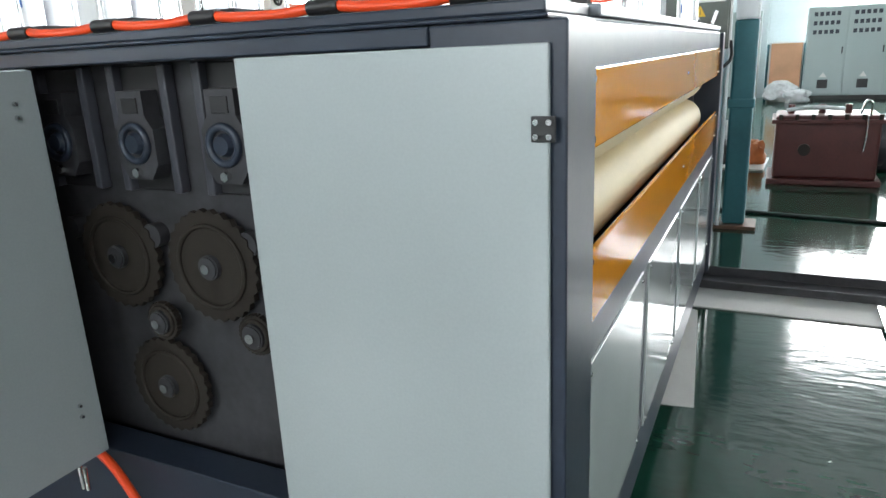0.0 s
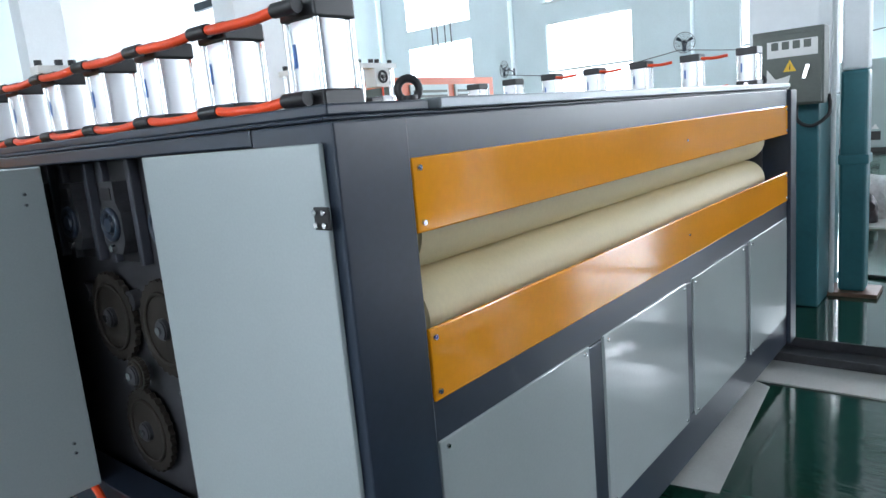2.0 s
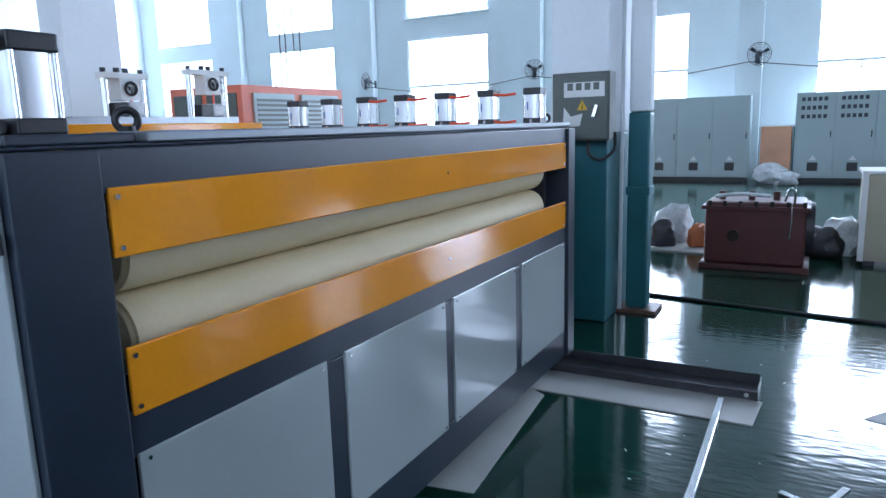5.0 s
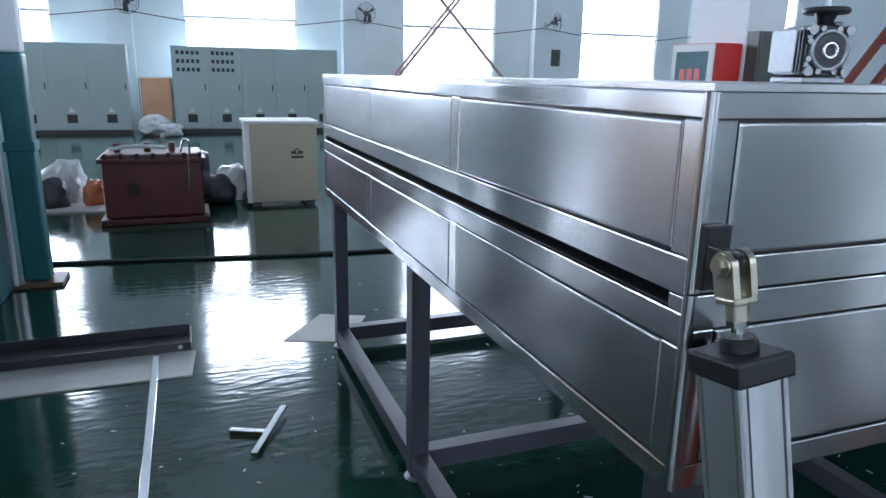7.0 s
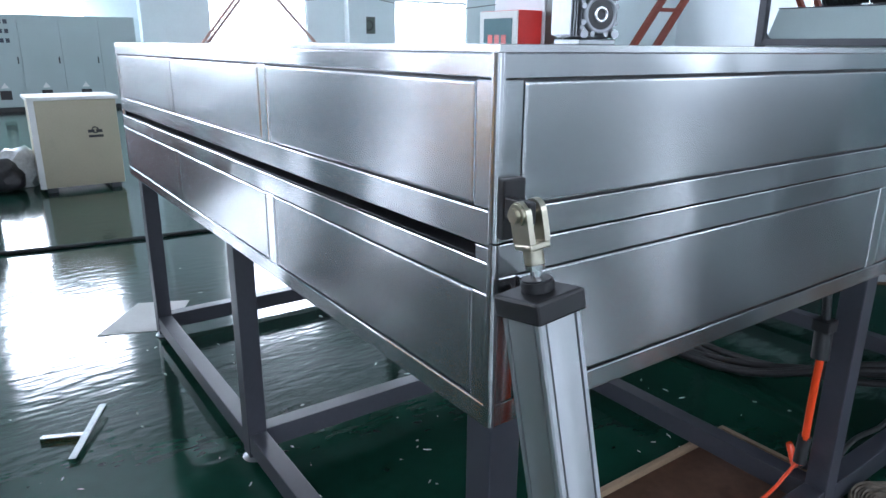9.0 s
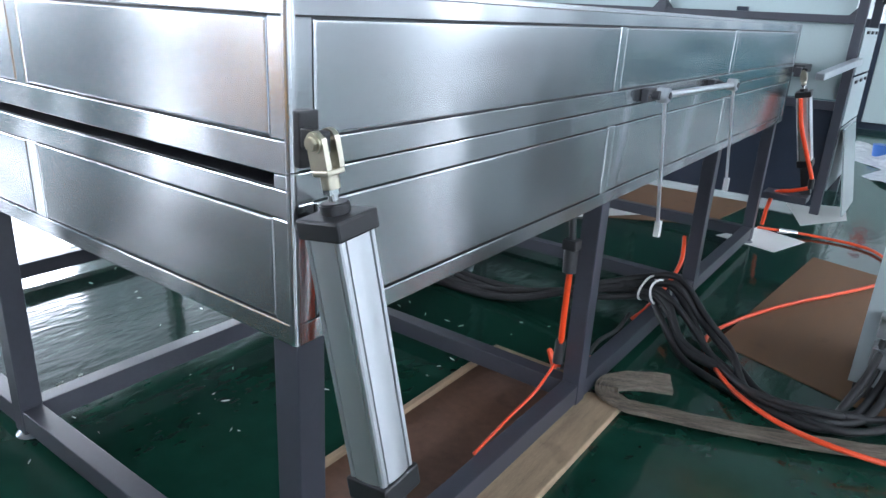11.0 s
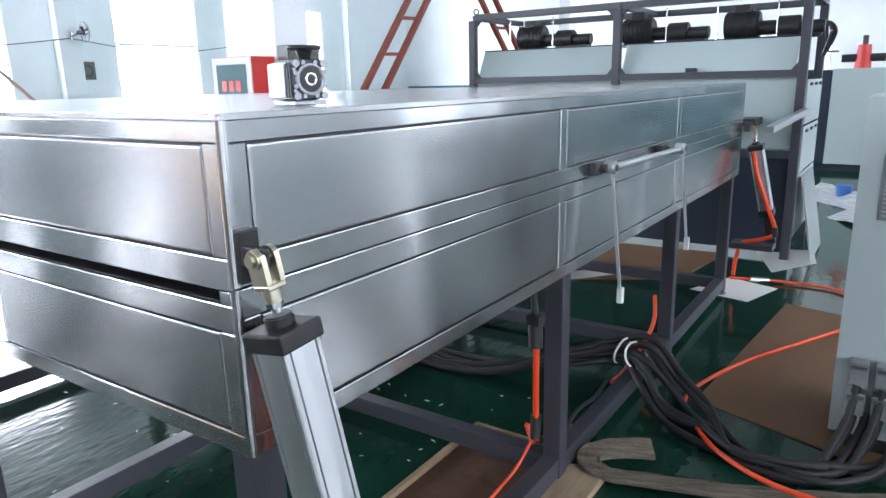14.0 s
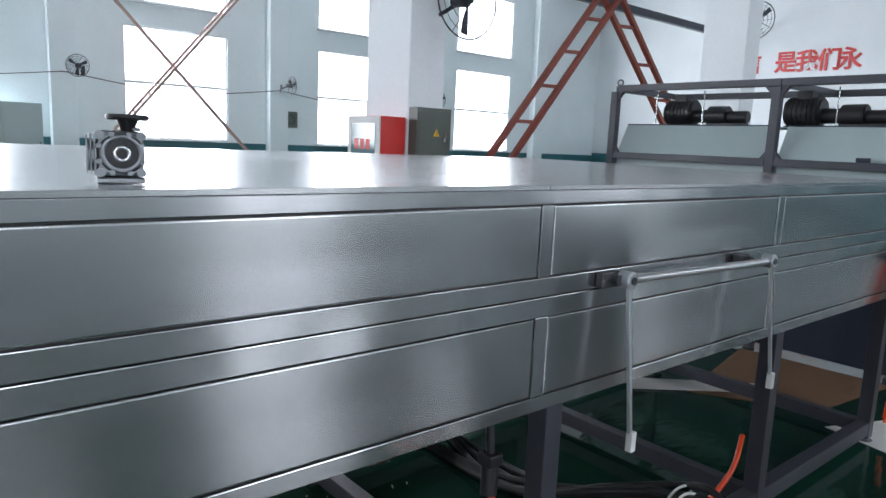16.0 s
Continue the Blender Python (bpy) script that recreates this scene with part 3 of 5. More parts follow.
def ring_bm(center, axis, R, r, seg=28, sub=10, bm=None, arc=360):
    bm = bm or bmesh.new()
    q = Vector(axis).to_track_quat("Z", "Y").to_matrix()
    n = seg if arc == 360 else seg + 1
    rings = []
    for i in range(n):
        a = radians(arc) * i / seg
        d = Vector((math.cos(a), math.sin(a), 0))
        rings.append([bm.verts.new(Vector(center) + q @ (d * (R + r * math.cos(b)) + Vector((0, 0, r * math.sin(b))))) for b in (2 * math.pi * k / sub for k in range(sub))])
    for i in range(n if arc == 360 else n - 1):
        a, b = rings[i], rings[(i + 1) % n]
        for k in range(sub):
            bm.faces.new((a[k], b[k], b[(k + 1) % sub], a[(k + 1) % sub]))
    if arc != 360:
        bm.faces.new(rings[0])
        bm.faces.new(rings[-1])
    return bm


def rounded_square(w, c, n=4):
    h, out = w / 2 - c, []
    for sx, sy, a0 in ((1, 1, 0), (-1, 1, 90), (-1, -1, 180), (1, -1, 270)):
        for k in range(n + 1):
            a = radians(a0 + 90 * k / n)
            out.append((sx * h + c * math.cos(a), sy * h + c * math.sin(a)))
    return out


# things on and in the roller machine --------------------------------
ROLL = [-0.912 - 0.295 * i for i in range(7)]
TOP = 1.529
first = thing("air_cylinder", ROLL[0], 3.205, TOP, "short square aluminium air cylinder with black end caps", "air cylinder", "air cylinders on the roller machine")
box("base_cap", (-0.053, -0.053, 0.0), (0.053, 0.053, 0.034), M_BLACK, first, "black end cap", 0.005)
part("barrel", prism_bm(rounded_square(0.09, 0.02), 0.034, 0.166, "z"), M_ALU, first, "satin aluminium barrel", True)
for sx in (-1, 1):
    for sy in (-1, 1):
        cyl("tie_rod", (sx * 0.045, sy * 0.045, 0.034), (sx * 0.045, sy * 0.045, 0.166), 0.006, M_CHROME, first, "", 10)
box("top_cap", (-0.053, -0.053, 0.166), (0.053, 0.053, 0.205), M_BLACK, first, "black end cap", 0.005)
box("name_plate", (-0.03, -0.0465, 0.08), (-0.022, -0.0448, 0.125), M_BLUE, first, "small blue label", 0)
cyl("port", (0, -0.053, 0.018), (0, -0.064, 0.018), 0.01, M_CHROME, first, "", 12)
for y in (3.205, 6.15):
    for i in range(7):
        if y > 5 or i:
            copy_thing(first, pose(ROLL[i], y, TOP))

for nm, z, y in (("upper", 1.716, 3.128), ("lower", 1.547, 3.128)):
    h = Kit("air_hose", (ROLL[3], y, z), "bright orange air hose with black push fittings along the cylinders", "air hose", "orange air hoses")
    for i in range(6):
        a, b = ROLL[i], ROLL[i + 1]
        h.tube("hose", [(a - 0.03, y, z), ((a + b) / 2 + 0.05, y - 0.012, z - 0.008), ((a + b) / 2 - 0.05, y - 0.012, z - 0.006), (b + 0.03, y, z)], 0.0105, M_HOSE)
    for i in range(7):
        h.cyl("fitting", (ROLL[i] - 0.034, y, z), (ROLL[i] + 0.034, y, z), 0.0145, M_BLACK, "", 12)
        h.cyl("elbow", (ROLL[i], y, z), (ROLL[i], y + 0.025, z), 0.012, M_BLACK, "", 12)
    if nm == "lower":
        h.tube("drop_hose", [(ROLL[6] - 0.03, y, 1.711), (ROLL[6] - 0.045, y - 0.02, 1.64), (ROLL[6] - 0.04, y - 0.02, 1.551)], 0.009, M_HOSE)
for z in (1.703, 1.547):
    h = Kit("air_hose", (ROLL[2], 6.05, z), "thin red air hose along the far air cylinders", "air hose", "orange air hoses")
    for i in range(4):
        h.tube("hose", [(ROLL[i] - 0.08, 6.06, z), ((ROLL[i] + ROLL[i + 1]) / 2, 6.05, z - 0.006), (ROLL[i + 1] + 0.08, 6.06, z)], 0.008, M_HOSE)

for y in (3.41, 6.24):
    e = Kit("eye_bolt", (FX - 0.14, y, 1.532), "black steel lifting eye bolt screwed into the lid", "eye bolt", "lifting eyes")
    e.cyl("collar", (FX - 0.14, y, 1.532), (FX - 0.14, y, 1.545), 0.02, M_BLACK)
    e.add("eye", ring_bm((FX - 0.14, y, 1.558), (0.8, -0.6, 0), 0.024, 0.009), M_BLACK, "", True)

# bearing blocks and sprockets in the open end
for i in range(5):
    x = -1.217 - 0.266 * i
    # flat black plate for the shade of a slot, nothing is cut out
    s = m1box("slot_shade", (x - 0.075, 3.162, 1.17), (x + 0.075, 3.169, 1.46), M_BLACK)
    for sx in (-1, 1):
        m1box("slot_guide", (x + sx * 0.082 - 0.012, 3.14, 1.17), (x + sx * 0.082 + 0.012, 3.169, 1.462), M_LEG)
    m1part("bearing_block", prism_bm([(x + a, 1.29 + b) for a, b in ((-0.06, -0.05), (-0.035, -0.085), (0.035, -0.085), (0.06, -0.05), (0.06, 0.03), (0.04, 0.06), (0.04, 0.115), (-0.04, 0.115), (-0.04, 0.06), (-0.06, 0.03))], 3.115, 3.161, "y"), M_DARK2, "cast bearing block")
    m1part("bearing_ring", ring_bm((x, 3.112, 1.288), (0, 1, 0), 0.04, 0.009), M_DARK, "", True)
    m1part("bearing_cap", cyl_bm((x, 3.114, 1.288), (x, 3.102, 1.288), 0.026, 0.02, 18), M_DARK, "", True)
    m1box("block_window", (x - 0.024, 3.112, 1.355), (x + 0.024, 3.1148, 1.39), M_BLACK)
    m1part("block_bolt", cyl_bm((x, 3.114, 1.222), (x, 3.1, 1.222), 0.011, None, 6), M_CHROME)


def sprocket(x, z, r, y=3.135, teeth=28):
    bm = bmesh.new()
    prof = []
    for k in range(teeth * 2):
        a = math.pi * k / teeth
        rr = r if k % 2 else r * 0.94
        prof.append((x + rr * math.cos(a), z + rr * math.sin(a)))
    prism_bm(prof, y - 0.008, y + 0.008, "y", bm)
    m1part("sprocket", bm, M_BRONZE, "oily brown steel sprocket")
    m1part("sprocket_rim", ring_bm((x, y - 0.01, z), (0, 1, 0), r * 0.72, 0.006), M_BRONZE, "", True)
    m1part("sprocket_hub", cyl_bm((x, y - 0.024, z), (x, y + 0.03, z), 0.03, None, 20, None, 0.004), M_DARK2, "", True)
    m1part("shaft_end", cyl_bm((x, y - 0.032, z), (x, y - 0.0235, z), 0.012, 0.009, 12), M_CHROME, "bright centre-drilled shaft end", True)


for x, z, r in ((-1.901, 1.0, 0.138), (-1.594, 1.0, 0.138), (-1.756, 0.852, 0.05), (-1.8, 0.657, 0.132), (-1.462, 0.857, 0.05)):
    sprocket(x, z, r, 3.145 if r > 0.1 else 3.118)
for hz in (0.62, 1.36):
    for dx in (0.0, 0.03):
        m1part("door_screw", cyl_bm((-1.945, EY - 0.06, hz + dx), (-1.939, EY - 0.06, hz + dx), 0.006, 0.004, 8), M_CHROME, "", True)
for fx in (-0.85, WX + 0.07):
    for fy in (EY + 0.1, BY - 0.08):
        m1part("levelling_foot", cyl_bm((fx, fy, 0.0), (fx, fy, 0.018), 0.045, 0.03, 20), M_CAST, "", True)
        m1part("foot_bolt", cyl_bm((fx, fy, 0.018), (fx, fy, 0.125), 0.012, None, 12), M_CHROME, "", True)

# oven fittings -------------------------------------------------------


def air_ram(a, b, label):
    """A long square-bodied air cylinder from its clevis pin a down to its lower end b."""
    a, b = Vector(a), Vector(b)
    k = thing("pneumatic_ram", 0, 0, 0, label, "air cylinder", "oven lift cylinders")
    L = (b - a).length
    zl = (a - b).normalized()
    xl = (Vector((1, 0, 0)) - zl * zl.x).normalized()
    yl = zl.cross(xl)
    k.matrix_basis = Matrix.Translation(a) @ Matrix((xl, yl, zl)).transposed().to_4x4()
    # local: pin at the origin, body along -z
    for s in (-1, 1):
        bm = prism_bm([(0.019 * math.cos(radians(t)), 0.019 * math.sin(radians(t))) for t in range(0, 181, 20)] + [(-0.019, -0.045), (0.019, -0.045)], s * 0.015 - 0.0055, s * 0.015 + 0.0055, "x")
        part("clevis_cheek", bm, M_ZINC, k, "yellow zinc-plated clevis")
    box("clevis_root", (-0.0205, -0.019, -0.056), (0.0205, 0.019, -0.0455), M_ZINC, k)
    cyl("clevis_pin", (-0.024, 0, 0), (0.024, 0, 0), 0.0075, M_ZINC, k)
    cyl("pin_washer", (-0.0206, 0, 0), (-0.0245, 0, 0), 0.0165, M_ZINC, k, "", 20)
    cyl("pin_head", (-0.0245, 0, 0), (-0.032, 0, 0), 0.012, M_ZINC, k, "dark zinc pin head", 8, None, 0.001)
    cyl("clevis_neck", (0, 0, -0.0565), (0, 0, -0.079), 0.0155, M_ZINC, k)
    cyl("lock_nut", (0, 0, -0.0795), (0, 0, -0.088), 0.0155, M_CHROME, k, "", 6)
    cyl("piston_rod", (0, 0, -0.0885), (0, 0, -0.118), 0.009, M_CHROME, k)
    cyl("rod_collar", (0, 0, -0.102), (0, 0, -0.1225), 0.026, M_BLACK, k, "", 24, None, 0.003)
    box("upper_end_cap", (-0.05, -0.05, -0.158), (0.05, 0.05, -0.122), M_BLACK, k, "black end cap", 0.005)
    side = [(-0.04, 0.043), (-0.032, 0.043), (-0.0315, 0.037), (-0.0285, 0.037), (-0.028, 0.0425), (-0.015, 0.0448), (0, 0.0455), (0.015, 0.0448), (0.028, 0.0425), (0.0285, 0.037), (0.0315, 0.037), (0.032, 0.043), (0.04, 0.043)]
    turns = ((1, 0), (0, -1), (-1, 0), (0, 1))
    part("body", prism_bm([(c * u - s * v, s * u + c * v) for c, s in turns for u, v in side], -L + 0.06, -0.1585, "z"), M_ALU, k, "satin aluminium body", True)
    # black strips in the profile's grooves stand for the shade inside them
    for c, s in turns:
        for u in (-0.03, 0.03):
            p, q = c * u - s * 0.0385, s * u + c * 0.0385
            box("groove_shade", (p - 0.0014, q - 0.0014, -L + 0.061), (p + 0.0014, q + 0.0014, -0.1595), M_BLACK, k, "black strip put in the body groove as its shade", 0)
    box("lower_end_cap", (-0.05, -0.05, -L + 0.012), (0.05, 0.05, -L + 0.0595), M_BLACK, k, "black end cap", 0.005)
    box("foot_lug", (-0.025, -0.03, -L - 0.19), (0.025, 0.03, -L + 0.0115), M_DARK2, k)
    return k


air_ram((1.104, 3.166, 1.257), (1.163, 3.061, 0.575), "long aluminium pneumatic ram with a zinc clevis at the oven's corner")
air_ram((5.47, 3.163, 1.192), (5.56, 3.034, 0.56), "long aluminium pneumatic ram at the oven's far end")
rh = Kit("ram_air_hose", (1.2, 3.14, 0.6), "orange-red air hose along the pneumatic ram at the oven's corner", "air hose", "orange air hoses")
rh.tube("hose", [(1.13, 3.205, 1.1), (1.15, 3.2, 1.07), (1.165, 3.19, 1.0), (1.174, 3.174, 0.9), (1.187, 3.15, 0.75), (1.203, 3.13, 0.6), (1.22, 3.15, 0.42)], 0.0075, M_HOSE)
rh.cyl("fitting", (1.125, 3.2, 1.118), (1.135, 3.206, 1.092), 0.012, M_BLACK, "", 12)
ov("ram_pivot_plate", (1.09, 3.206, 1.205), (1.134, 3.2215, 1.3), M_BLACK, "black pivot plate")
ov("pivot_lug", (1.09, 3.15, 1.24), (1.106, 3.2055, 1.275), M_BLACK, "black pivot lug", 0.003)
ov("far_pivot_lug", (5.462, 3.143, 1.17), (5.478, 3.175, 1.22), M_BLACK, "black pivot lug", 0.003)
ov("far_pivot_arm", (5.421, 3.1755, 1.165), (5.5, 3.215, 1.225), M_DARK2)
ov("ram_foot_bracket", (1.1, 2.95, 0.36), (1.23, 3.249, 0.395), M_LEG)
ov("ram_foot_bracket", (5.45, 2.97, 0.33), (5.62, 3.25, 0.37), M_LEG)
r = Kit("lever_bar", (3.1, 3.13, 1.2), "bright steel lever bar with two drop rods on the oven front", "lever")
r.cyl("bar", (2.735, 3.168, 1.222), (3.625, 3.15, 1.214), 0.0125, M_ALU)
for x, z in ((2.7, 1.222), (3.5, 1.216)):
    r.box("bracket", (x - 0.03, 3.195, z - 0.024), (x + 0.05, 3.2215, z + 0.022), M_DARK2, "", 0.004)
    r.cyl("bracket_pin", (x + 0.02, 3.172, z), (x + 0.02, 3.1945, z), 0.016, M_DARK2, "", 16)
    for dx in (-0.02, 0.04):
        r.cyl("bracket_bolt", (x + dx, 3.1945, z), (x + dx, 3.188, z), 0.007, M_CHROME, "", 6)
for x, y, z, zb in ((2.752, 3.17, 1.222, 0.765), (3.612, 3.152, 1.214, 0.79)):
    c = r.cyl("clamp", (x, y + 0.022, z), (x, y - 0.022, z), 0.026, M_ALU, "cast lever clamp", 24, None, 0.003)
    r.cyl("clamp_screw", (x, y - 0.022, z), (x, y - 0.027, z), 0.012, M_DARK2, "", 6, None, 0, c)
    r.beam("drop_rod", (x, y - 0.008, z - 0.02), (x + 0.006, y - 0.05, zb), 0.015, 0.011, M_ALU)
    r.box("tab", (x + 0.002, y - 0.062, zb - 0.058), (x + 0.026, y - 0.04, zb + 0.003), M_PAPER, "", 0.002)

g = Kit("gear_unit", (1.44, 3.4, OZ1), "silver cast gear unit with black hand wheel on the oven", "gearbox")
gx, gy = 1.44, 3.385
g.box("foot_plate", (gx - 0.044, gy - 0.04, OZ1 + 0.0), (gx + 0.041, gy + 0.055, OZ1 + 0.012), M_CAST)
g.box("housing", (gx - 0.043, gy - 0.036, OZ1 + 0.0125), (gx + 0.039, gy + 0.045, OZ1 + 0.105), M_CAST, "cast aluminium housing", 0.01)
for k in range(3):
    x = gx - 0.0465 - 0.0065 * k
    g.box("cooling_fin", (x - 0.0015, gy - 0.03, OZ1 + 0.016 + 0.002 * k), (x + 0.0015, gy + 0.04, OZ1 + 0.1 - 0.002 * k), M_CAST, "", 0.001)
for sx in (-0.038, 0.034):
    for dz in (0.022, 0.096):
        g.cyl("boss", (gx + sx, gy - 0.037, OZ1 + dz), (gx + sx, gy - 0.045, OZ1 + dz), 0.009, M_CAST, "", 12)
g.cyl("input_neck", (gx - 0.044, gy + 0.005, OZ1 + 0.055), (gx - 0.06, gy + 0.005, OZ1 + 0.055), 0.032, M_CAST, "", 24)
for k in range(8):
    a = radians(22.5 + 45 * k)
    g.cyl("flange_lug", (gx - 0.002 + 0.041 * math.cos(a), gy - 0.036, OZ1 + 0.06 + 0.041 * math.sin(a)), (gx - 0.002 + 0.041 * math.cos(a), gy - 0.043, OZ1 + 0.06 + 0.041 * math.sin(a)), 0.0055, M_CAST, "", 10)
g.box("oil_plug_pad", (gx + 0.02, gy - 0.02, OZ1 + 0.1055), (gx + 0.036, gy + 0.0, OZ1 + 0.113), M_CAST)
g.add("flange", ring_bm((gx, gy - 0.037, OZ1 + 0.06), (0, 1, 0), 0.034, 0.007), M_CAST, "", True)
g.cyl("output_seal", (gx, gy - 0.0365, OZ1 + 0.06), (gx, gy - 0.042, OZ1 + 0.06), 0.033, M_BLACK)
g.add("bore", ring_bm((gx, gy - 0.042, OZ1 + 0.06), (0, 1, 0), 0.013, 0.004), M_CHROME, "", True)
g.cyl("stem", (gx + 0.013, gy, OZ1 + 0.104), (gx + 0.013, gy, OZ1 + 0.128), 0.011, M_BLACK, "", 16, 0.02)
g.ob.rotation_euler = (0, 0, radians(-12))
g.ob.scale = (0.94, 0.94, 0.9)
w = g.add("hand_wheel", ring_bm((gx + 0.013, gy, OZ1 + 0.133), (0, 0, 1), 0.034, 0.006), M_BLACK, "black hand wheel", True)
g.cyl("wheel_web", (gx + 0.013, gy, OZ1 + 0.128), (gx + 0.013, gy, OZ1 + 0.137), 0.033, M_BLACK, "", 24, None, 0, w)

for x in LX:
    for y in (c + 0.035 for c in LY):
        part("levelling_foot", cyl_bm(Vector((x + 0.065 - OX0, y - OY0, 0.004)), Vector((x + 0.065 - OX0, y - OY0, 0.022)), 0.05, 0.03, 20), M_CAST, oven, "", True)

# loose things on the floor -------------------------------------------


def sheet(name, pts, z, t, material, label, category, curl=0.0):
    c = sum((Vector((*p, 0)) for p in pts), Vector()) / len(pts)
    bm = prism_bm([(p[0] - c.x, p[1] - c.y) for p in pts], 0, t, "z")
    if curl:
        bmesh.ops.subdivide_edges(bm, edges=bm.edges, cuts=5, use_grid_fill=True)
        for v in bm.verts:
            v.co.z += curl * max(0, noise.noise(v.co * 2.2 + Vector((pts[0][0], 0, 0))))
    ob = finish(name, bm, material)
    ob.matrix_basis = pose(c.x, c.y, z)
    return tagged(ob, label, category)


sheet("sheet_metal_offcut", [(-0.85, 4.67), (-0.64, 4.7), (-0.735, 5.82), (-0.86, 5.9)], 0.001, 0.003, M_SHEET, "pale grey sheet lying under the roller machine", "sheet")
sheet("floor_mat", [(-2.6, 2.5), (-1.75, 2.62), (-1.6, 3.35), (-2.65, 3.4)], 0.001, 0.006, mat("grey_brown_board", (0.2, 0.17, 0.14), 0.6, 0, 0.2, 4), "grey-brown board on the floor under the open door", "board")
sheet("board", [(-0.88, 5.88), (0.345, 5.872), (0.37, 6.2), (-0.88, 6.46)], 0.001, 0.008, M_SHEET, "pale board lying beside a dark steel channel", "board")
ch = Kit("steel_channel", (-0.3, 6.35, 0.0), "dark rusty steel channel lying on the floor", "steel channel")
ch.box("web", (-0.9, 6.2, 0.0095), (0.34, 6.46, 0.017), M_DARK2)
ch.box("back_flange", (-0.9, 6.452, 0.0175), (0.34, 6.46, 0.075), M_DARK2)
ch.box("front_flange", (-0.9, 6.2, 0.0175), (0.34, 6.208, 0.06), M_DARK2)
ch.box("end_plate", (0.341, 6.2, 0.009), (0.348, 6.46, 0.06), M_DARK2)
ch.cyl("bolt", (0.29, 6.2, 0.04), (0.29, 6.188, 0.04), 0.014, M_CHROME, "", 6)
st = Kit("steel_strip", (0.13, 5.3, 0.0), "bright narrow steel strip lying on the green floor", "steel strip")
st.add("strip", beam_bm((0.168, 6.26, 0.024), (0.172, 4.25, 0.006), 0.034, 0.012, None, 0.002), M_CHROME)
bar_a = Kit("steel_bar", (0.61, 5.16, 0.0), "short bright steel bar offcut on the floor", "steel bar", "bar offcuts")
bar_a.add("bar", beam_bm((0.733, 5.337, 0.03), (0.571, 5.0, 0.012), 0.028, 0.02, None, 0.002), M_CHROME)
bar_b = Kit("steel_bar", (0.53, 5.19, 0.0), "short bright steel bar offcut on the floor", "steel bar", "bar offcuts")
bar_b.add("bar", beam_bm((0.492, 5.229, 0.011), (0.633, 5.165, 0.011), 0.028, 0.02, None, 0.002), M_CHROME)
sheet("foot_board", [(0.841, 6.2), (1.191, 6.076), (1.395, 6.466), (1.126, 6.584)], 0.001, 0.003, M_SHEET, "pale board under the oven's levelling foot", "board")
sheet("paper_sheet", [(5.38, 3.49), (5.84, 3.30), (5.70, 2.94), (5.27, 3.07)], 0.001, 0.002, M_PAPER, "white printed sheet lying on the floor under an oven foot", "paper")
sheet("paper_sheet", [(6.15, 3.05), (6.9, 3.3), (7.1, 2.85), (6.62, 2.78)], 0.001, 0.002, M_SHEET, "grey-white sheet on the floor by the stacked unit", "paper")
sheet("cardboard_sheet", [(5.357, 2.835), (3.56, 2.99), (3.16, 1.88), (5.05, 1.62)], 0.001, 0.004, M_CARD, "flat brown cardboard sheet under the control cabinet", "cardboard")
sheet("cardboard_sheet", [(5.2, 4.3), (6.55, 4.6), (6.6, 3.5), (5.6, 3.62)], 0.001, 0.004, M_CARD, "flat brown cardboard sheet under the oven's end", "cardboard")
sheet("white_board", [(4.9, 4.55), (5.6, 4.0), (5.75, 4.1), (5.1, 4.68)], 0.006, 0.004, M_PAPER, "white board lying on the floor beneath the oven", "board")
pl = Kit("plank", (2.0, 3.2, 0.0), "weathered light wooden plank under the oven rail", "plank")
pl.box("board", (1.35, 3.11, 0.001), (2.67, 3.33, 0.034), M_WOOD, "", 0.006)
rp = Kit("rusty_tray", (2.2, 3.55, 0.0), "shallow brown rusty steel tray lying under the oven", "tray")
rp.box("base", (1.5, 3.37, 0.001), (2.74, 3.74, 0.01), M_RUSTPLATE)
rp.box("rim", (1.5, 3.742, 0.001), (2.74, 3.765, 0.03), M_WOOD)
rp.box("rim", (2.742, 3.37, 0.001), (2.765, 3.765, 0.03), M_WOOD)

hose = Kit("floor_air_hose", (3.6, 2.7, 0.0), "long orange air hose looped across the floor", "air hose", "orange air hoses")
hose.tube("hose", [(5.66, 3.27, 0.05), (5.85, 2.92, 0.02), (5.81, 2.55, 0.016), (5.42, 2.37, 0.018), (5.05, 2.42, 0.02), (4.22, 2.83, 0.02), (3.74, 3.0, 0.02), (3.46, 3.02, 0.02), (3.09, 2.83, 0.05), (2.89, 2.62, 0.07), (2.83, 2.4, 0.075), (2.92, 2.15, 0.045), (3.13, 1.94, 0.02)], 0.0105, M_HOSE, "", 12, 10)
hose.cyl("coupling", (5.73, 3.14, 0.042), (5.8, 3.02, 0.03), 0.02, M_CHROME, "bright quick coupling", 14)
lh = Kit("leg_air_hose", (2.5, 3.35, 0.0), "orange air hose with black fittings beside an oven leg", "air hose", "orange air hoses")
lh.tube("hose", [(2.32, 3.25, 0.67), (2.35, 3.265, 0.5), (2.375, 3.275, 0.33)], 0.011, M_HOSE)
lh.cyl("valve", (2.305, 3.245, 0.66), (2.31, 3.25, 0.74), 0.024, M_BLACK, "black valve", 14)
lh.box("valve_block", (2.285, 3.225, 0.74), (2.335, 3.275, 0.775), M_BLACK, "", 0.004)
lh.cyl("valve_stub", (2.31, 3.25, 0.775), (2.31, 3.26, 0.868), 0.012, M_BLACK, "", 12)
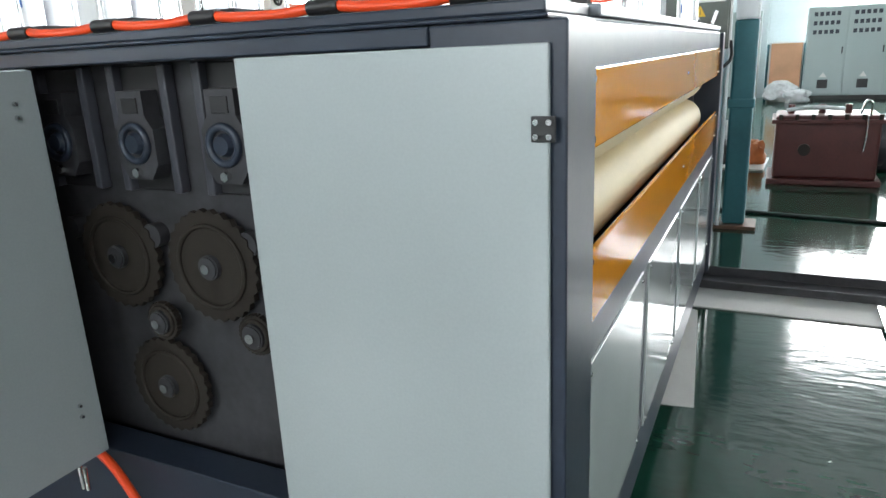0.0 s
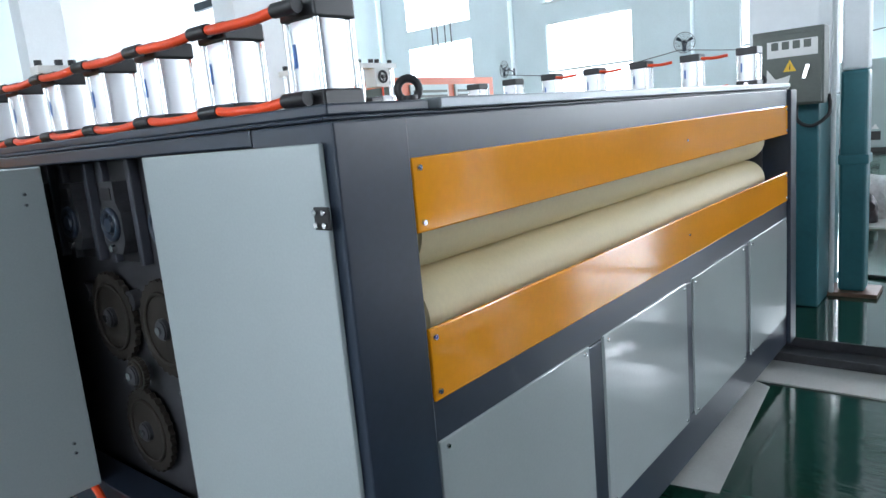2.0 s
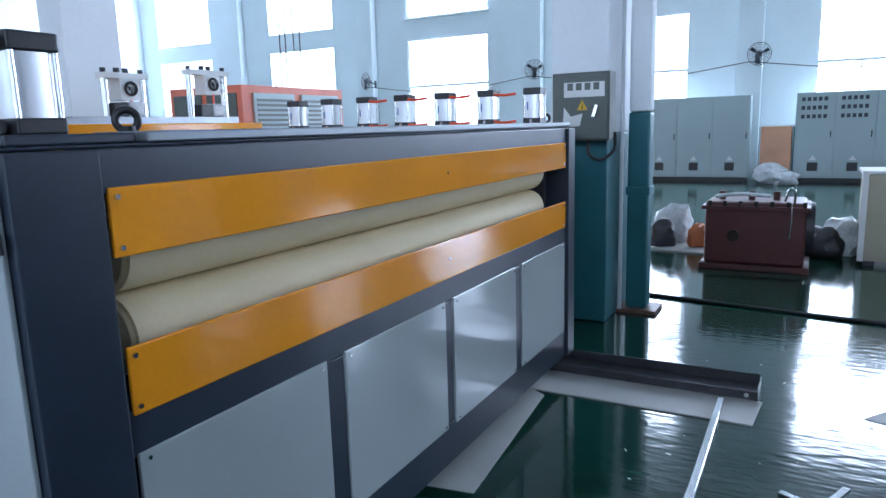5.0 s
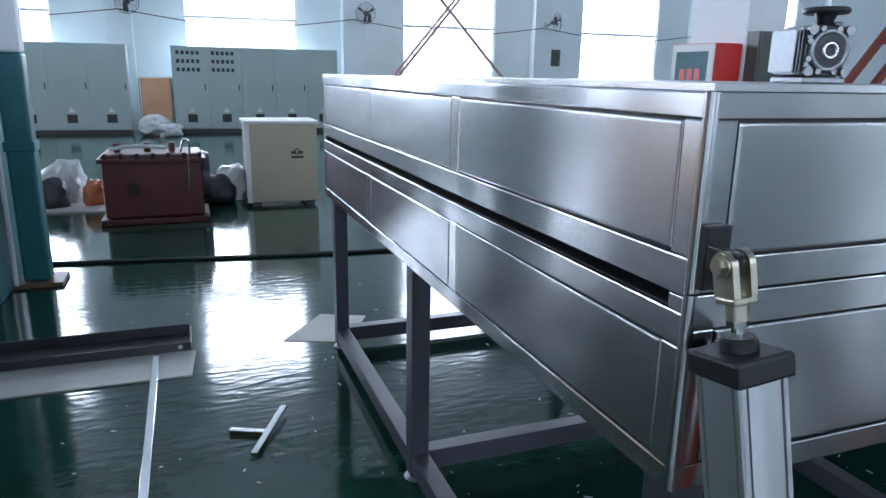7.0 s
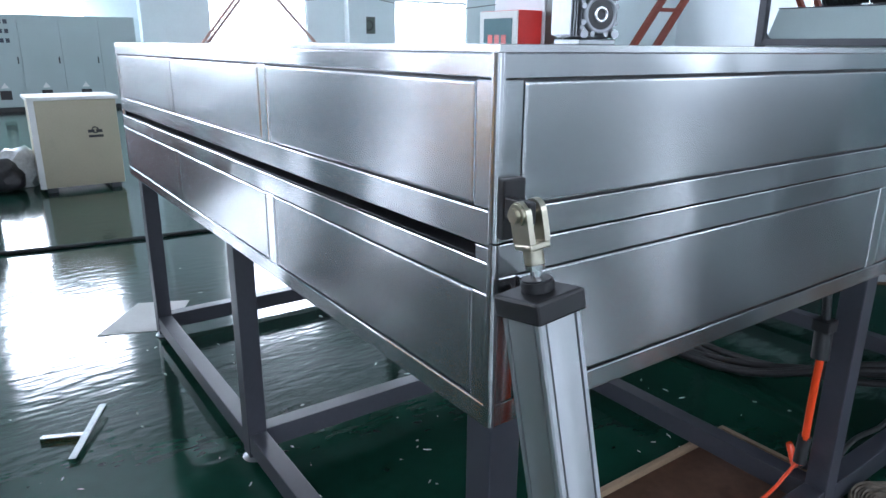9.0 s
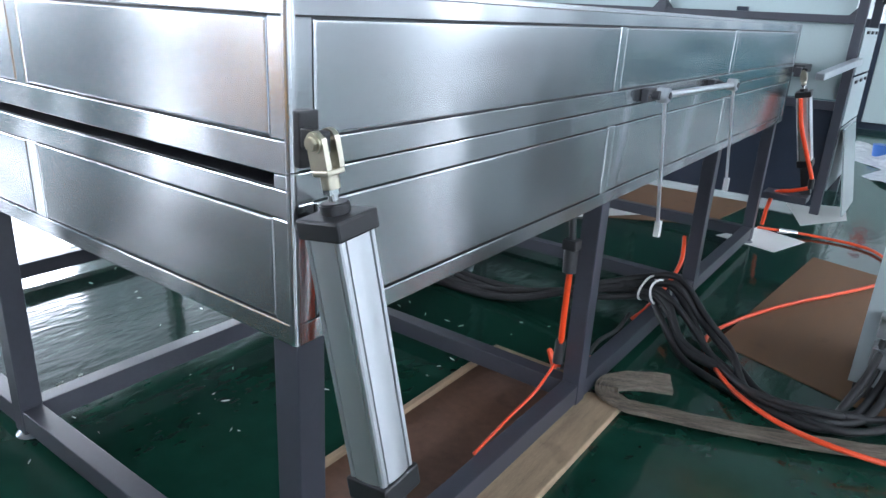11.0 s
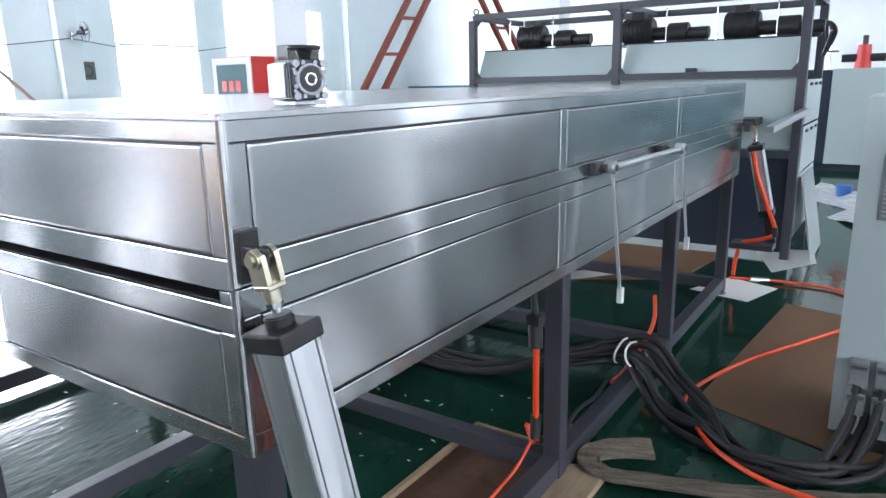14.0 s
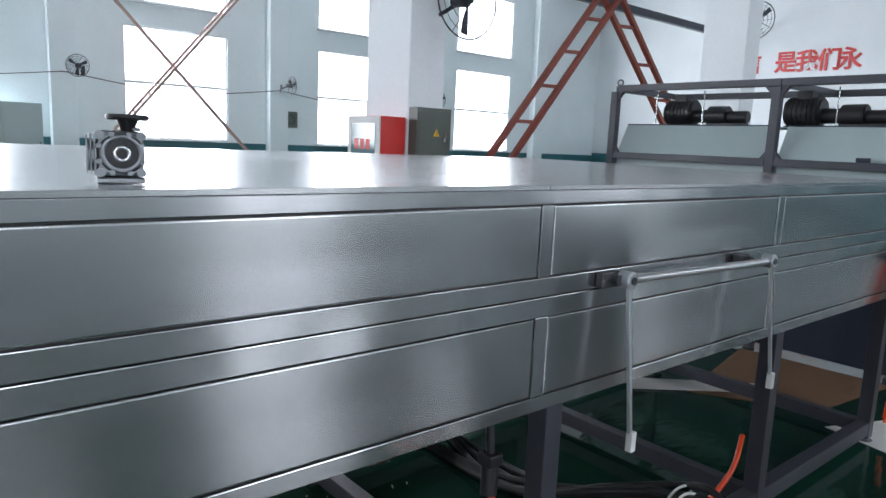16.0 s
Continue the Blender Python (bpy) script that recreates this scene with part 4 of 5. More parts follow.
lh.tube("hose_tail", [(2.375, 3.275, 0.3), (2.34, 3.29, 0.25), (2.26, 3.3, 0.2), (2.1, 3.312, 0.165), (1.9, 3.316, 0.132)], 0.0055, M_HOSE)
lh.cyl("tee", (2.378, 3.277, 0.37), (2.37, 3.277, 0.28), 0.019, M_BLACK, "", 12)
lh.tube("tee_branch", [(2.375, 3.28, 0.33), (2.4, 3.3, 0.27), (2.47, 3.335, 0.2), (2.49, 3.37, 0.25)], 0.01, M_HOSE)
lh.tube("rail_hose", [(2.49, 3.37, 0.25), (2.56, 3.35, 0.16), (2.72, 3.338, 0.11), (2.84, 3.36, 0.03), (2.98, 3.4, 0.014)], 0.011, M_HOSE)
lh.tube("far_rail_hose", [(3.5, 3.4, 0.014), (3.58, 3.36, 0.06), (3.7, 3.3, 0.19), (3.82, 3.29, 0.28), (3.98, 3.34, 0.36)], 0.011, M_HOSE)
lh.cyl("clamp", (2.55, 3.352, 0.165), (2.58, 3.347, 0.15), 0.016, M_BLACK, "", 12)
eh = Kit("ram_air_hose", (5.7, 3.1, 0.3), "orange air hose running up the far pneumatic ram", "air hose", "orange air hoses")
eh.tube("hose", [(5.43, 3.14, 1.03), (5.44, 3.1, 0.85), (5.48, 3.03, 0.65), (5.52, 2.97, 0.46), (5.53, 3.06, 0.4), (5.52, 3.18, 0.36), (5.5, 3.21, 0.25), (5.5, 3.22, 0.12)], 0.014, M_HOSE)
eh.cyl("fitting", (5.515, 2.975, 0.5), (5.52, 2.97, 0.43), 0.02, M_BLACK, "", 12)

# control cabinet and its cables ---------------------------------------
cc = Kit("control_cabinet", (3.75, 2.18, 0.0), "pale blue-grey sloped control cabinet on the cardboard", "cabinet")
CX0, CX1 = 3.42, 4.0
cc.add("body", prism_bm([(2.42, 0.075), (2.42, 1.45), (2.17, 1.462), (1.955, 1.12), (1.955, 0.075)], CX0, CX1, "x"), M_CONTROL)
cc.box("plinth", (CX0 + 0.02, 1.975, 0.005), (CX1 - 0.02, 2.4, 0.0745), M_BLACK)
cc.box("door_edge", (CX0 + 0.001, 1.936, 0.11), (CX1 - 0.01, 1.954, 1.1), M_CONTROL, "", 0.004)
cc.beam("console_edge", (CX0 + 0.02, 2.168, 1.466), (CX0 + 0.02, 1.95, 1.12), 0.03, 0.02, M_BLACK, "black console edge")
# backing is coloured darker than the slats, as shade in the louvre gaps
vent = cc.box("vent_frame", (CX0 - 0.006, 2.105, 0.985), (CX0 - 0.0005, 2.345, 1.24), mat("vent_gap_shade", (0.22, 0.23, 0.245), 0.55), "grey louvred vent", 0.002)
for k in range(14):
    z = 1.0 + 0.0165 * k
    cc.add("slat", prism_bm([(CX0 - 0.0065, z + 0.002), (CX0 - 0.017, z), (CX0 - 0.018, z + 0.003), (CX0 - 0.0065, z + 0.009)], 2.118, 2.332, "y"), mat("slat_grey", (0.42, 0.44, 0.46), 0.45) if k == 0 else bpy.data.materials["slat_grey"], "", False, vent)
for x in (3.6, 3.68):
    cc.add("lifting_eye", ring_bm((x, 2.28, 1.492), (0.6, 0.8, 0), 0.026, 0.007), M_CHROME, "bright lifting eye", True)
    cc.cyl("eye_collar", (x, 2.28, 1.452), (x, 2.28, 1.468), 0.018, M_CHROME)
M_PLUG = mat("grey_plug_housing", (0.24, 0.25, 0.26), 0.5, 0.2)
for i, y in enumerate((2.335, 2.245, 2.155)):
    for z in (0.19, 0.32):
        p = cc.box("plug", (CX0 - 0.07, y - 0.034, z), (CX0 - 0.0005, y + 0.034, z + 0.095), M_PLUG, "grey multi-pin plug", 0.006)
        cc.box("plug_latch", (CX0 - 0.076, y - 0.03, z + 0.07), (CX0 - 0.0705, y + 0.03, z + 0.086), M_CAST, "", 0.001, p)
cb = Kit("cable_bundle", (3.1, 2.8, 0.0), "bundle of thick black cables from the cabinet to the oven", "cables")
rnd = random.Random(4)
for i, (y, z) in enumerate(((2.335, 0.31), (2.245, 0.31), (2.155, 0.31), (2.335, 0.18), (2.245, 0.18), (2.155, 0.18), (2.29, 0.2))):
    j = lambda s: rnd.uniform(-s, s)
    cb.tube("cable", [(CX0 - 0.045, y, z), (CX0 - 0.1, y + 0.02, z * 0.5 + 0.02), (CX0 - 0.2 + j(0.04), y + 0.08, 0.03 + 0.008 * (i % 3)), (3.08 + j(0.06), 2.45 + j(0.06), 0.025 + 0.012 * (i % 4)), (3.06 + j(0.06), 2.68 + j(0.04), 0.025 + 0.014 * (i % 4)), (3.14 + 0.035 * i + j(0.03), 2.9 + j(0.04), 0.03 + 0.008 * i), (3.2 + 0.04 * i + j(0.03), 3.06 + j(0.03), 0.05 + 0.02 * i), (3.34 + 0.028 * i + j(0.03), 3.21 + j(0.02), 0.15 + 0.024 * i), (3.5 + j(0.03), 3.36 + j(0.02), 0.16 + 0.015 * i), (3.42 + j(0.05), 3.62 + j(0.03), 0.12 + 0.01 * i), (3.3 + j(0.1), 4.1 + j(0.1), 0.03), (3.35 + j(0.15), 5.0 + j(0.1), 0.03)], 0.0165, M_CABLE, "", 10, 6)
for c, ax, R_ in (((3.5, 3.35, 0.205), (0.2, 1, 0.25), 0.068), ((3.44, 3.26, 0.22), (0.6, 1, -0.4), 0.064)):
    cb.add("cable_tie", ring_bm(c, ax, R_, 0.0055), M_PAPER, "white cable tie", True)
cb.tube("stray_cable", [(3.3, 3.35, 0.13), (3.1, 3.33, 0.125), (2.85, 3.32, 0.16), (2.68, 3.3, 0.12), (2.66, 3.26, 0.04), (2.75, 3.2, 0.015)], 0.009, M_CABLE)
cb.tube("stray_cable", [(CX0 - 0.02, 2.02, 0.2), (CX0 - 0.06, 2.0, 0.3), (CX0 - 0.1, 2.04, 0.12), (CX0 - 0.2, 2.2, 0.03)], 0.013, M_BLACK)
sl = Kit("cable_sleeve", (2.75, 2.8, 0.0), "frayed grey-brown woven cable sleeve lying flat with a fold", "cable sleeve")
SLEEVE = smooth_path([(2.86, 2.99, 0.08), (2.79, 3.1, 0.085), (2.72, 3.185, 0.075), (2.672, 3.18, 0.05), (2.665, 3.1, 0.032), (2.69, 3.02, 0.03), (2.76, 2.8, 0.028), (2.84, 2.59, 0.026), (2.94, 2.37, 0.024), (3.05, 2.16, 0.024), (3.19, 1.94, 0.024)], 8)
bm = bmesh.new()
rings = []
for i, c in enumerate(SLEEVE):
    d = (SLEEVE[min(i + 1, len(SLEEVE) - 1)] - SLEEVE[max(i - 1, 0)]).normalized()
    side = Vector((d.y, -d.x, 0)).normalized()
    lift = max(0.1, 0.35 - 0.012 * i)
    ring = []
    for k in range(19):
        off = (k - 9) * 0.0056
        ring.append(c + side * off * (1 - 0.5 * lift) + Vector((0, 0, off * lift + (0.012 if k % 2 else 0.006) + 0.002 * math.sin(0.9 * i + k))))
    for k in (18, 12, 6, 0):
        off = (k - 9) * 0.0056
        ring.append(c + side * off * (1 - 0.5 * lift) + Vector((0, 0, off * lift - 0.008)))
    rings.append([bm.verts.new(q) for q in ring])
for a, b in zip(rings, rings[1:]):
    for k in range(len(a)):
        m = (k + 1) % len(a)
        bm.faces.new((a[k], a[m], b[m], b[k]))
bm.faces.new(rings[0])
bm.faces.new(rings[-1])
sl.add("sleeve", bm, M_SLEEVE)
sl.tube("core_cable", [(3.1, 2.08, 0.03), (3.16, 1.98, 0.034), (3.2, 1.93, 0.03), (3.23, 1.9, 0.016)], 0.012, M_CABLE, "black cable end in the sleeve")

dh = Kit("door_air_hose", (-1.8, 2.9, 0.0), "orange air hose hanging from the open machine end to the floor", "air hose", "orange air hoses")
dh.tube("hose", [(-1.97, 3.02, 0.49), (-1.9, 3.015, 0.445), (-1.78, 2.99, 0.34), (-1.7, 2.96, 0.18), (-1.66, 2.9, 0.04), (-1.6, 2.72, 0.016), (-1.5, 2.4, 0.016)], 0.012, M_HOSE)
for dx in (0.0, 0.018):
    m1part("door_bolt", cyl_bm((-1.933 - dx, 2.95, 0.43), (-1.933 - dx, 2.95, 0.494), 0.006, None, 10), M_CHROME, "bright door bolt", True)
# white slivers on the floor round the oven: chips, film crumbs and painted-in wet glints
bm = bmesh.new()
rnd = random.Random(11)
for i in range(170):
    x, y = rnd.uniform(-0.2, 3.2), rnd.uniform(3.3, 7.2)
    if rnd.random() < 0.35:
        x, y = rnd.uniform(1.2, 3.0), rnd.uniform(3.7, 5.2)
    s_ = rnd.uniform(0.003, 0.012)
    a = rnd.uniform(0, 3.14)
    ca, sa = math.cos(a), math.sin(a)
    q = [(1.3, 0.0), (0.2, 0.22), (-1.3, 0.1), (-0.1, -0.2)]
    lo = [bm.verts.new((x + s_ * (u * ca - v * sa), y + s_ * (u * sa + v * ca), 0.0005)) for u, v in q]
    hi = [bm.verts.new((v_.co.x, v_.co.y, 0.0015 + rnd.uniform(0, 0.003))) for v_ in lo]
    bm.faces.new(hi)
    for k in range(4):
        bm.faces.new((lo[k], lo[(k + 1) % 4], hi[(k + 1) % 4], hi[k]))
tagged(finish("floor_flecks", bm, M_PAPER), "tiny white slivers on the floor for film scraps and wet glints", "scraps", kind="stuff")

# stacked unit beyond the oven -----------------------------------------
rk = Kit("stacked_unit", (7.2, 4.6, 0.0), "tall dark frame with grey panels and black motors on top", "machine")
RX0, RX1 = 6.64, 7.75
UY = (3.03, 4.58, 6.13)
for x in (RX0, RX1):
    for y in UY:
        if x == RX0 or y != 4.58:
            rk.box("post", (x - 0.035, y - 0.035, 0.0), (x + 0.035, y + 0.035, 2.15), M_LEG)
    for z0, z1 in ((2.151, 2.21), (1.52, 1.58), (0.86, 0.93)):
        for a, b in zip(UY, UY[1:]):
            rk.box("rail", (x - 0.033, a + 0.036 if z0 < 2 else a - 0.03, z0), (x + 0.033, b - 0.036 if z0 < 2 else b - 0.036, z1), M_LEG)
for y in UY:
    rk.box("top_rail", (RX0 + 0.036, y - 0.03, 2.153), (RX1 - 0.036, y + 0.03, 2.207), M_LEG)
for a, b in zip(UY, UY[1:]):
    rk.add("sloped_panel", prism_bm([(RX0 + 0.05, 1.581), (RX0 + 0.1, 1.581), (RX0 + 0.2, 1.83), (RX0 + 0.5, 1.83), (RX0 + 0.5, 1.845), (RX0 + 0.19, 1.845)], a + 0.06, b - 0.03, "y"), M_CABINET, "light grey sloped cover")
    rk.box("back_panel", (RX0 + 0.04, a + 0.04, 0.935), (RX0 + 0.06, b - 0.04, 1.519), M_CABINET, "light grey panel")
    rk.box("lower_panel", (RX0 + 0.02, a + 0.04, 0.05), (RX0 + 0.06, b - 0.04, 0.855), M_DARK, "dark grey lower panel")
rk.box("oven_chute", (RX0 - 0.3, 3.3, 1.14), (RX0 + 0.03, 6.0, 1.2), M_DARK2, "dark sheet guide between oven and unit")
rk.beam("chute_arm", (5.75, 3.1, 1.16), (RX0, 2.98, 1.25), 0.06, 0.05, M_ALU)
for k, (z0, z1) in enumerate(((1.14, 1.5), (0.74, 1.12), (0.2, 0.72))):
    rk.box("side_panel", (RX0 + 0.04, 2.985, z0), (RX1 - 0.04, 2.994, z1), M_CONTROL, "white side panel")
    for i in range(3):
        rk.box("latch", (RX0 + 0.15 + 0.33 * i, 2.97, z1 - 0.05), (RX0 + 0.26 + 0.33 * i, 2.984, z1 - 0.025), M_BLACK, "black latch")
rk.add("leaning_sheet", prism_bm([(2.82, 0.02), (2.835, 0.02), (2.965, 0.72), (2.95, 0.72)], RX0 - 0.02, RX0 + 0.7, "x"), M_GREYDOOR, "pale grey sheet leaning on the frame")
for y in (5.62, 4.5, 3.58):
    mo = rk.cyl("motor_body", (RX0 + 0.36, y + 0.14, 1.969), (RX0 + 0.36, y - 0.14, 1.969), 0.115, M_BLACK, "black drive motor", 24, None, 0.01)
    for k in range(7):
        rk.cyl("motor_rib", (RX0 + 0.36, y + 0.12 - 0.038 * k, 1.969), (RX0 + 0.36, y + 0.104 - 0.038 * k, 1.969), 0.122, M_BLACK, "", 20, None, 0, mo)
    rk.cyl("coupling", (RX0 + 0.36, y - 0.14, 1.939), (RX0 + 0.36, y - 0.28, 1.939), 0.06, M_BLACK)
    rk.cyl("gear_head", (RX0 + 0.36, y - 0.28, 1.939), (RX0 + 0.36, y - 0.46, 1.939), 0.09, M_BLACK, "", 20, None, 0.008)
    rk.cyl("shaft_end", (RX0 + 0.36, y - 0.46, 1.929), (RX0 + 0.36, y - 0.64, 1.929), 0.055, M_BLACK, "", 18, None, 0.006)
    rk.box("terminal_box", (RX0 + 0.3, y - 0.06, 2.069), (RX0 + 0.42, y + 0.06, 2.139), M_BLACK)
    rk.box("motor_base", (RX0 + 0.27, y - 0.6, 1.845), (RX0 + 0.45, y + 0.13, 1.855), M_BLACK)
    rk.box("gear_base", (RX0 + 0.3, y - 0.62, 1.856), (RX0 + 0.42, y - 0.28, 1.879), M_BLACK)
    for dy in (-0.5, 0.3):
        rk.cyl("hanger_rod", (RX0 + 0.2, y + dy * 0.6, 1.839), (RX0 + 0.2, y + dy * 0.6, 2.152), 0.006, M_CHROME, "", 8)
for y in UY:
    for sy in (-1, 1):
        if UY[0] < y + sy < UY[2]:
            rk.add("gusset", prism_bm([(y + sy * 0.035, 2.15), (y + sy * 0.035, 2.08), (y + sy * 0.1, 2.15)], RX0 - 0.02, RX0 + 0.02, "x"), M_LEG)
            rk.add("gusset", prism_bm([(y + sy * 0.035, 1.58), (y + sy * 0.035, 1.64), (y + sy * 0.085, 1.58)], RX0 - 0.02, RX0 + 0.02, "x"), M_LEG)
for a, b in zip(UY, UY[1:]):
    rk.box("panel_cap", (RX0 + 0.185, a + 0.06, 1.8455), (RX0 + 0.21, b - 0.03, 1.856), M_DARK, "dark edge along the cover")
rk.box("panel_hook", (RX0 - 0.02, 3.86, 1.581), (RX0 + 0.02, 3.95, 1.615), M_DARK)
rk.add("lifting_eye", ring_bm((RX0, 6.09, 2.236), (1, 0.3, 0), 0.026, 0.007), M_LEG, "", True)
for k in range(3):
    rk.tube("loop_cable", [(RX1 - 0.3 + 0.05 * k, 2.98, 1.7), (RX1 - 0.32, 2.93 - 0.02 * k, 1.9), (RX1 - 0.3, 2.97, 1.98), (RX1 - 0.27, 2.95, 1.75)], 0.012, M_BLACK)

# block machine further off
bmx = Kit("grey_block_machine", (13.5, 2.7, 0.0), "pale grey machine block with a red valve on top", "machine")
bmx.box("body", (13.0, 2.2, 0.12), (14.4, 3.1, 1.62), M_CABINET)
bmx.box("dark_door", (12.99, 3.105, 0.12), (14.3, 3.45, 1.6), M_DARK)
bmx.box("skid", (13.1, 2.25, 0.0), (14.3, 3.4, 0.119), M_DARK)
bmx.cyl("valve_body", (13.3, 2.72, 1.62), (13.3, 2.72, 1.98), 0.12, M_REDS, "red valve head", 20, 0.09)
bmx.cyl("valve_stem", (13.3, 2.72, 1.98), (13.3, 2.72, 2.12), 0.04, M_BLACK)
bmx.cyl("valve_arm", (13.3, 2.42, 1.78), (13.3, 3.02, 1.78), 0.06, M_BLACK)
bmx.box("red_bracket", (13.2, 2.05, 1.5), (13.5, 2.19, 1.7), M_REDS)
bmx.cyl("gauge_post", (13.2, 3.2, 1.6), (13.2, 3.2, 2.0), 0.03, M_CHROME)
bmx.cyl("gauge_plate", (13.2, 3.2, 1.88), (13.2, 3.2, 1.9), 0.14, M_BLACK)
bmx.ob.location.y += 0.25
bl = Kit("blue_tub", (10.4, 2.9, 0.0), "small blue plastic tub among scrap on the floor", "tub")
bl.cyl("tub", (10.4, 2.86, 0.0), (10.4, 2.86, 0.15), 0.085, M_BLUE, "", 20, 0.1)
sheet("scrap_sheet", [(9.2, 2.6), (10.2, 3.4), (11.2, 3.2), (10.4, 2.3)], 0.001, 0.003, M_WRAP, "crumpled pale plastic film on the floor", "plastic film", 0.12)
sheet("scrap_sheet", [(7.9, 2.3), (8.8, 2.9), (9.6, 2.7), (8.8, 2.0)], 0.001, 0.003, M_WRAP, "crumpled pale plastic film on the floor", "plastic film", 0.1)

# pillar fittings -------------------------------------------------------


def electric_box(x0, x1, y0, y1, z0, z1, label, stickers=True):
    k = Kit("electric_box", ((x0 + x1) / 2, y1, (z0 + z1) / 2), label, "electric box", "pillar electric boxes")
    k.box("case", (x0, y0, z0), (x1, y1 - 0.001, z1), M_EBOX, "", 0.006)
    d = k.box("door", (x0 + 0.012, y0 - 0.014, z0 + 0.012), (x1 - 0.012, y0 - 0.0005, z1 - 0.03), M_EBOX, "", 0.004)
    w, h = x1 - x0, z1 - z0
    yy = y0 - 0.0165
    if stickers:
        k.box("label_plate", (x0 + 0.22 * w, yy, z0 + 0.64 * h), (x1 - 0.08 * w, y0 - 0.0145, z1 - 0.07), M_PAPER, "worn white label", 0, d)
    for i in range(4):
        k.box("text_bar", (x0 + (0.28 + 0.15 * i) * w, yy - 0.001, z0 + 0.74 * h), (x0 + (0.38 + 0.15 * i) * w, yy - 0.0002, z0 + 0.78 * h + 0.03), M_EBOX, "", 0, d)
    k.add("warning_triangle", prism_bm([(x0 + 0.45 * w, z0 + 0.45 * h), (x0 + 0.63 * w, z0 + 0.45 * h), (x0 + 0.54 * w, z0 + 0.6 * h)], yy, y0 - 0.0145, "y"), M_YELLOW, "yellow warning triangle", False, d)
    k.add("warning_bolt", prism_bm([(x0 + 0.53 * w, z0 + 0.47 * h), (x0 + 0.55 * w, z0 + 0.47 * h), (x0 + 0.545 * w, z0 + 0.56 * h)], yy - 0.001, yy - 0.0002, "y"), M_BLACK, "", False, d)
    if stickers:
        k.add("torn_sticker", prism_bm([(x0 + 0.2 * w, z0 + 0.2 * h), (x0 + 0.5 * w, z0 + 0.22 * h), (x0 + 0.55 * w, z0 + 0.4 * h), (x0 + 0.34 * w, z0 + 0.36 * h), (x0 + 0.22 * w, z0 + 0.5 * h)], yy, y0 - 0.0145, "y"), M_PAPER, "torn white sticker", False, d)
    k.beam("switch_handle", (x0 + 0.74 * w, y0 - 0.03, z0 + 0.34 * h), (x0 + 0.8 * w, y0 - 0.03, z0 + 0.52 * h), 0.02, 0.025, M_CHROME, "chrome switch handle", 0, d)
    return k


electric_box(-1.18, -0.755, 7.22, 7.38, 1.4, 1.885, "olive-grey electric switch box with a yellow warning sign on a pillar")
electric_box(5.08, 5.5, 7.24, 7.38, 1.43, 1.92, "olive-grey electric switch box with a yellow warning sign on a pillar", False)
cp = Kit("box_cable", (-0.85, 7.28, 1.3), "black cable hanging in a loop under the switch box", "cable")
cp.tube("cable", [(-0.93, 7.3, 1.4), (-0.92, 7.28, 1.3), (-0.83, 7.27, 1.26), (-0.74, 7.3, 1.33), (-0.75, 7.36, 1.45)], 0.012, M_BLACK)
pc = Kit("steel_column", (-0.66, 7.86, 0.0), "round-edged steel column beside the pillar, teal below and white above", "column")
pc.box("base_plate", (-0.86, 7.72, 0.0), (-0.5, 8.02, 0.03), M_RUSTPLATE, "rusty base plate")
pc.box("lower_shaft", (-0.755, 7.78, 0.031), (-0.585, 7.94, 1.6), M_TEAL, "", 0.02)
pc.box("collar", (-0.765, 7.77, 0.95), (-0.575, 7.95, 1.02), M_TEAL, "", 0.008)
pc.box("upper_shaft", (-0.752, 7.783, 1.6005), (-0.588, 7.937, HALL_H - 0.001), M_WHITE, "", 0.02)
pc.cyl("conduit", (-0.785, 7.72, 0.03), (-0.785, 7.72, 4.0), 0.016, M_FRAME, "white conduit")
fc = Kit("fire_cabinet", (4.93, 7.68, 0.0), "red fire hose cabinet with a white-framed glass door", "fire cabinet")
fc.box("body", (4.78, 7.41, 0.9), (5.066, 7.97, 1.82), M_REDS)
fc.box("stand", (4.86, 7.45, 0.0), (5.05, 7.93, 0.899), M_REDS)
fd = fc.box("door_frame", (4.762, 7.415, 0.91), (4.779, 7.965, 1.815), M_PAPER, "white door frame")
fc.box("door_glass", (4.757, 7.48, 0.97), (4.7615, 7.9, 1.75), M_GLASS, "", 0.001, fd)
for i in range(3):
    fc.box("red_sign_bar", (4.754, 7.56 + 0.1 * i, 1.5), (4.7565, 7.63 + 0.1 * i, 1.6), M_REDS, "red lettering block", 0, fd)


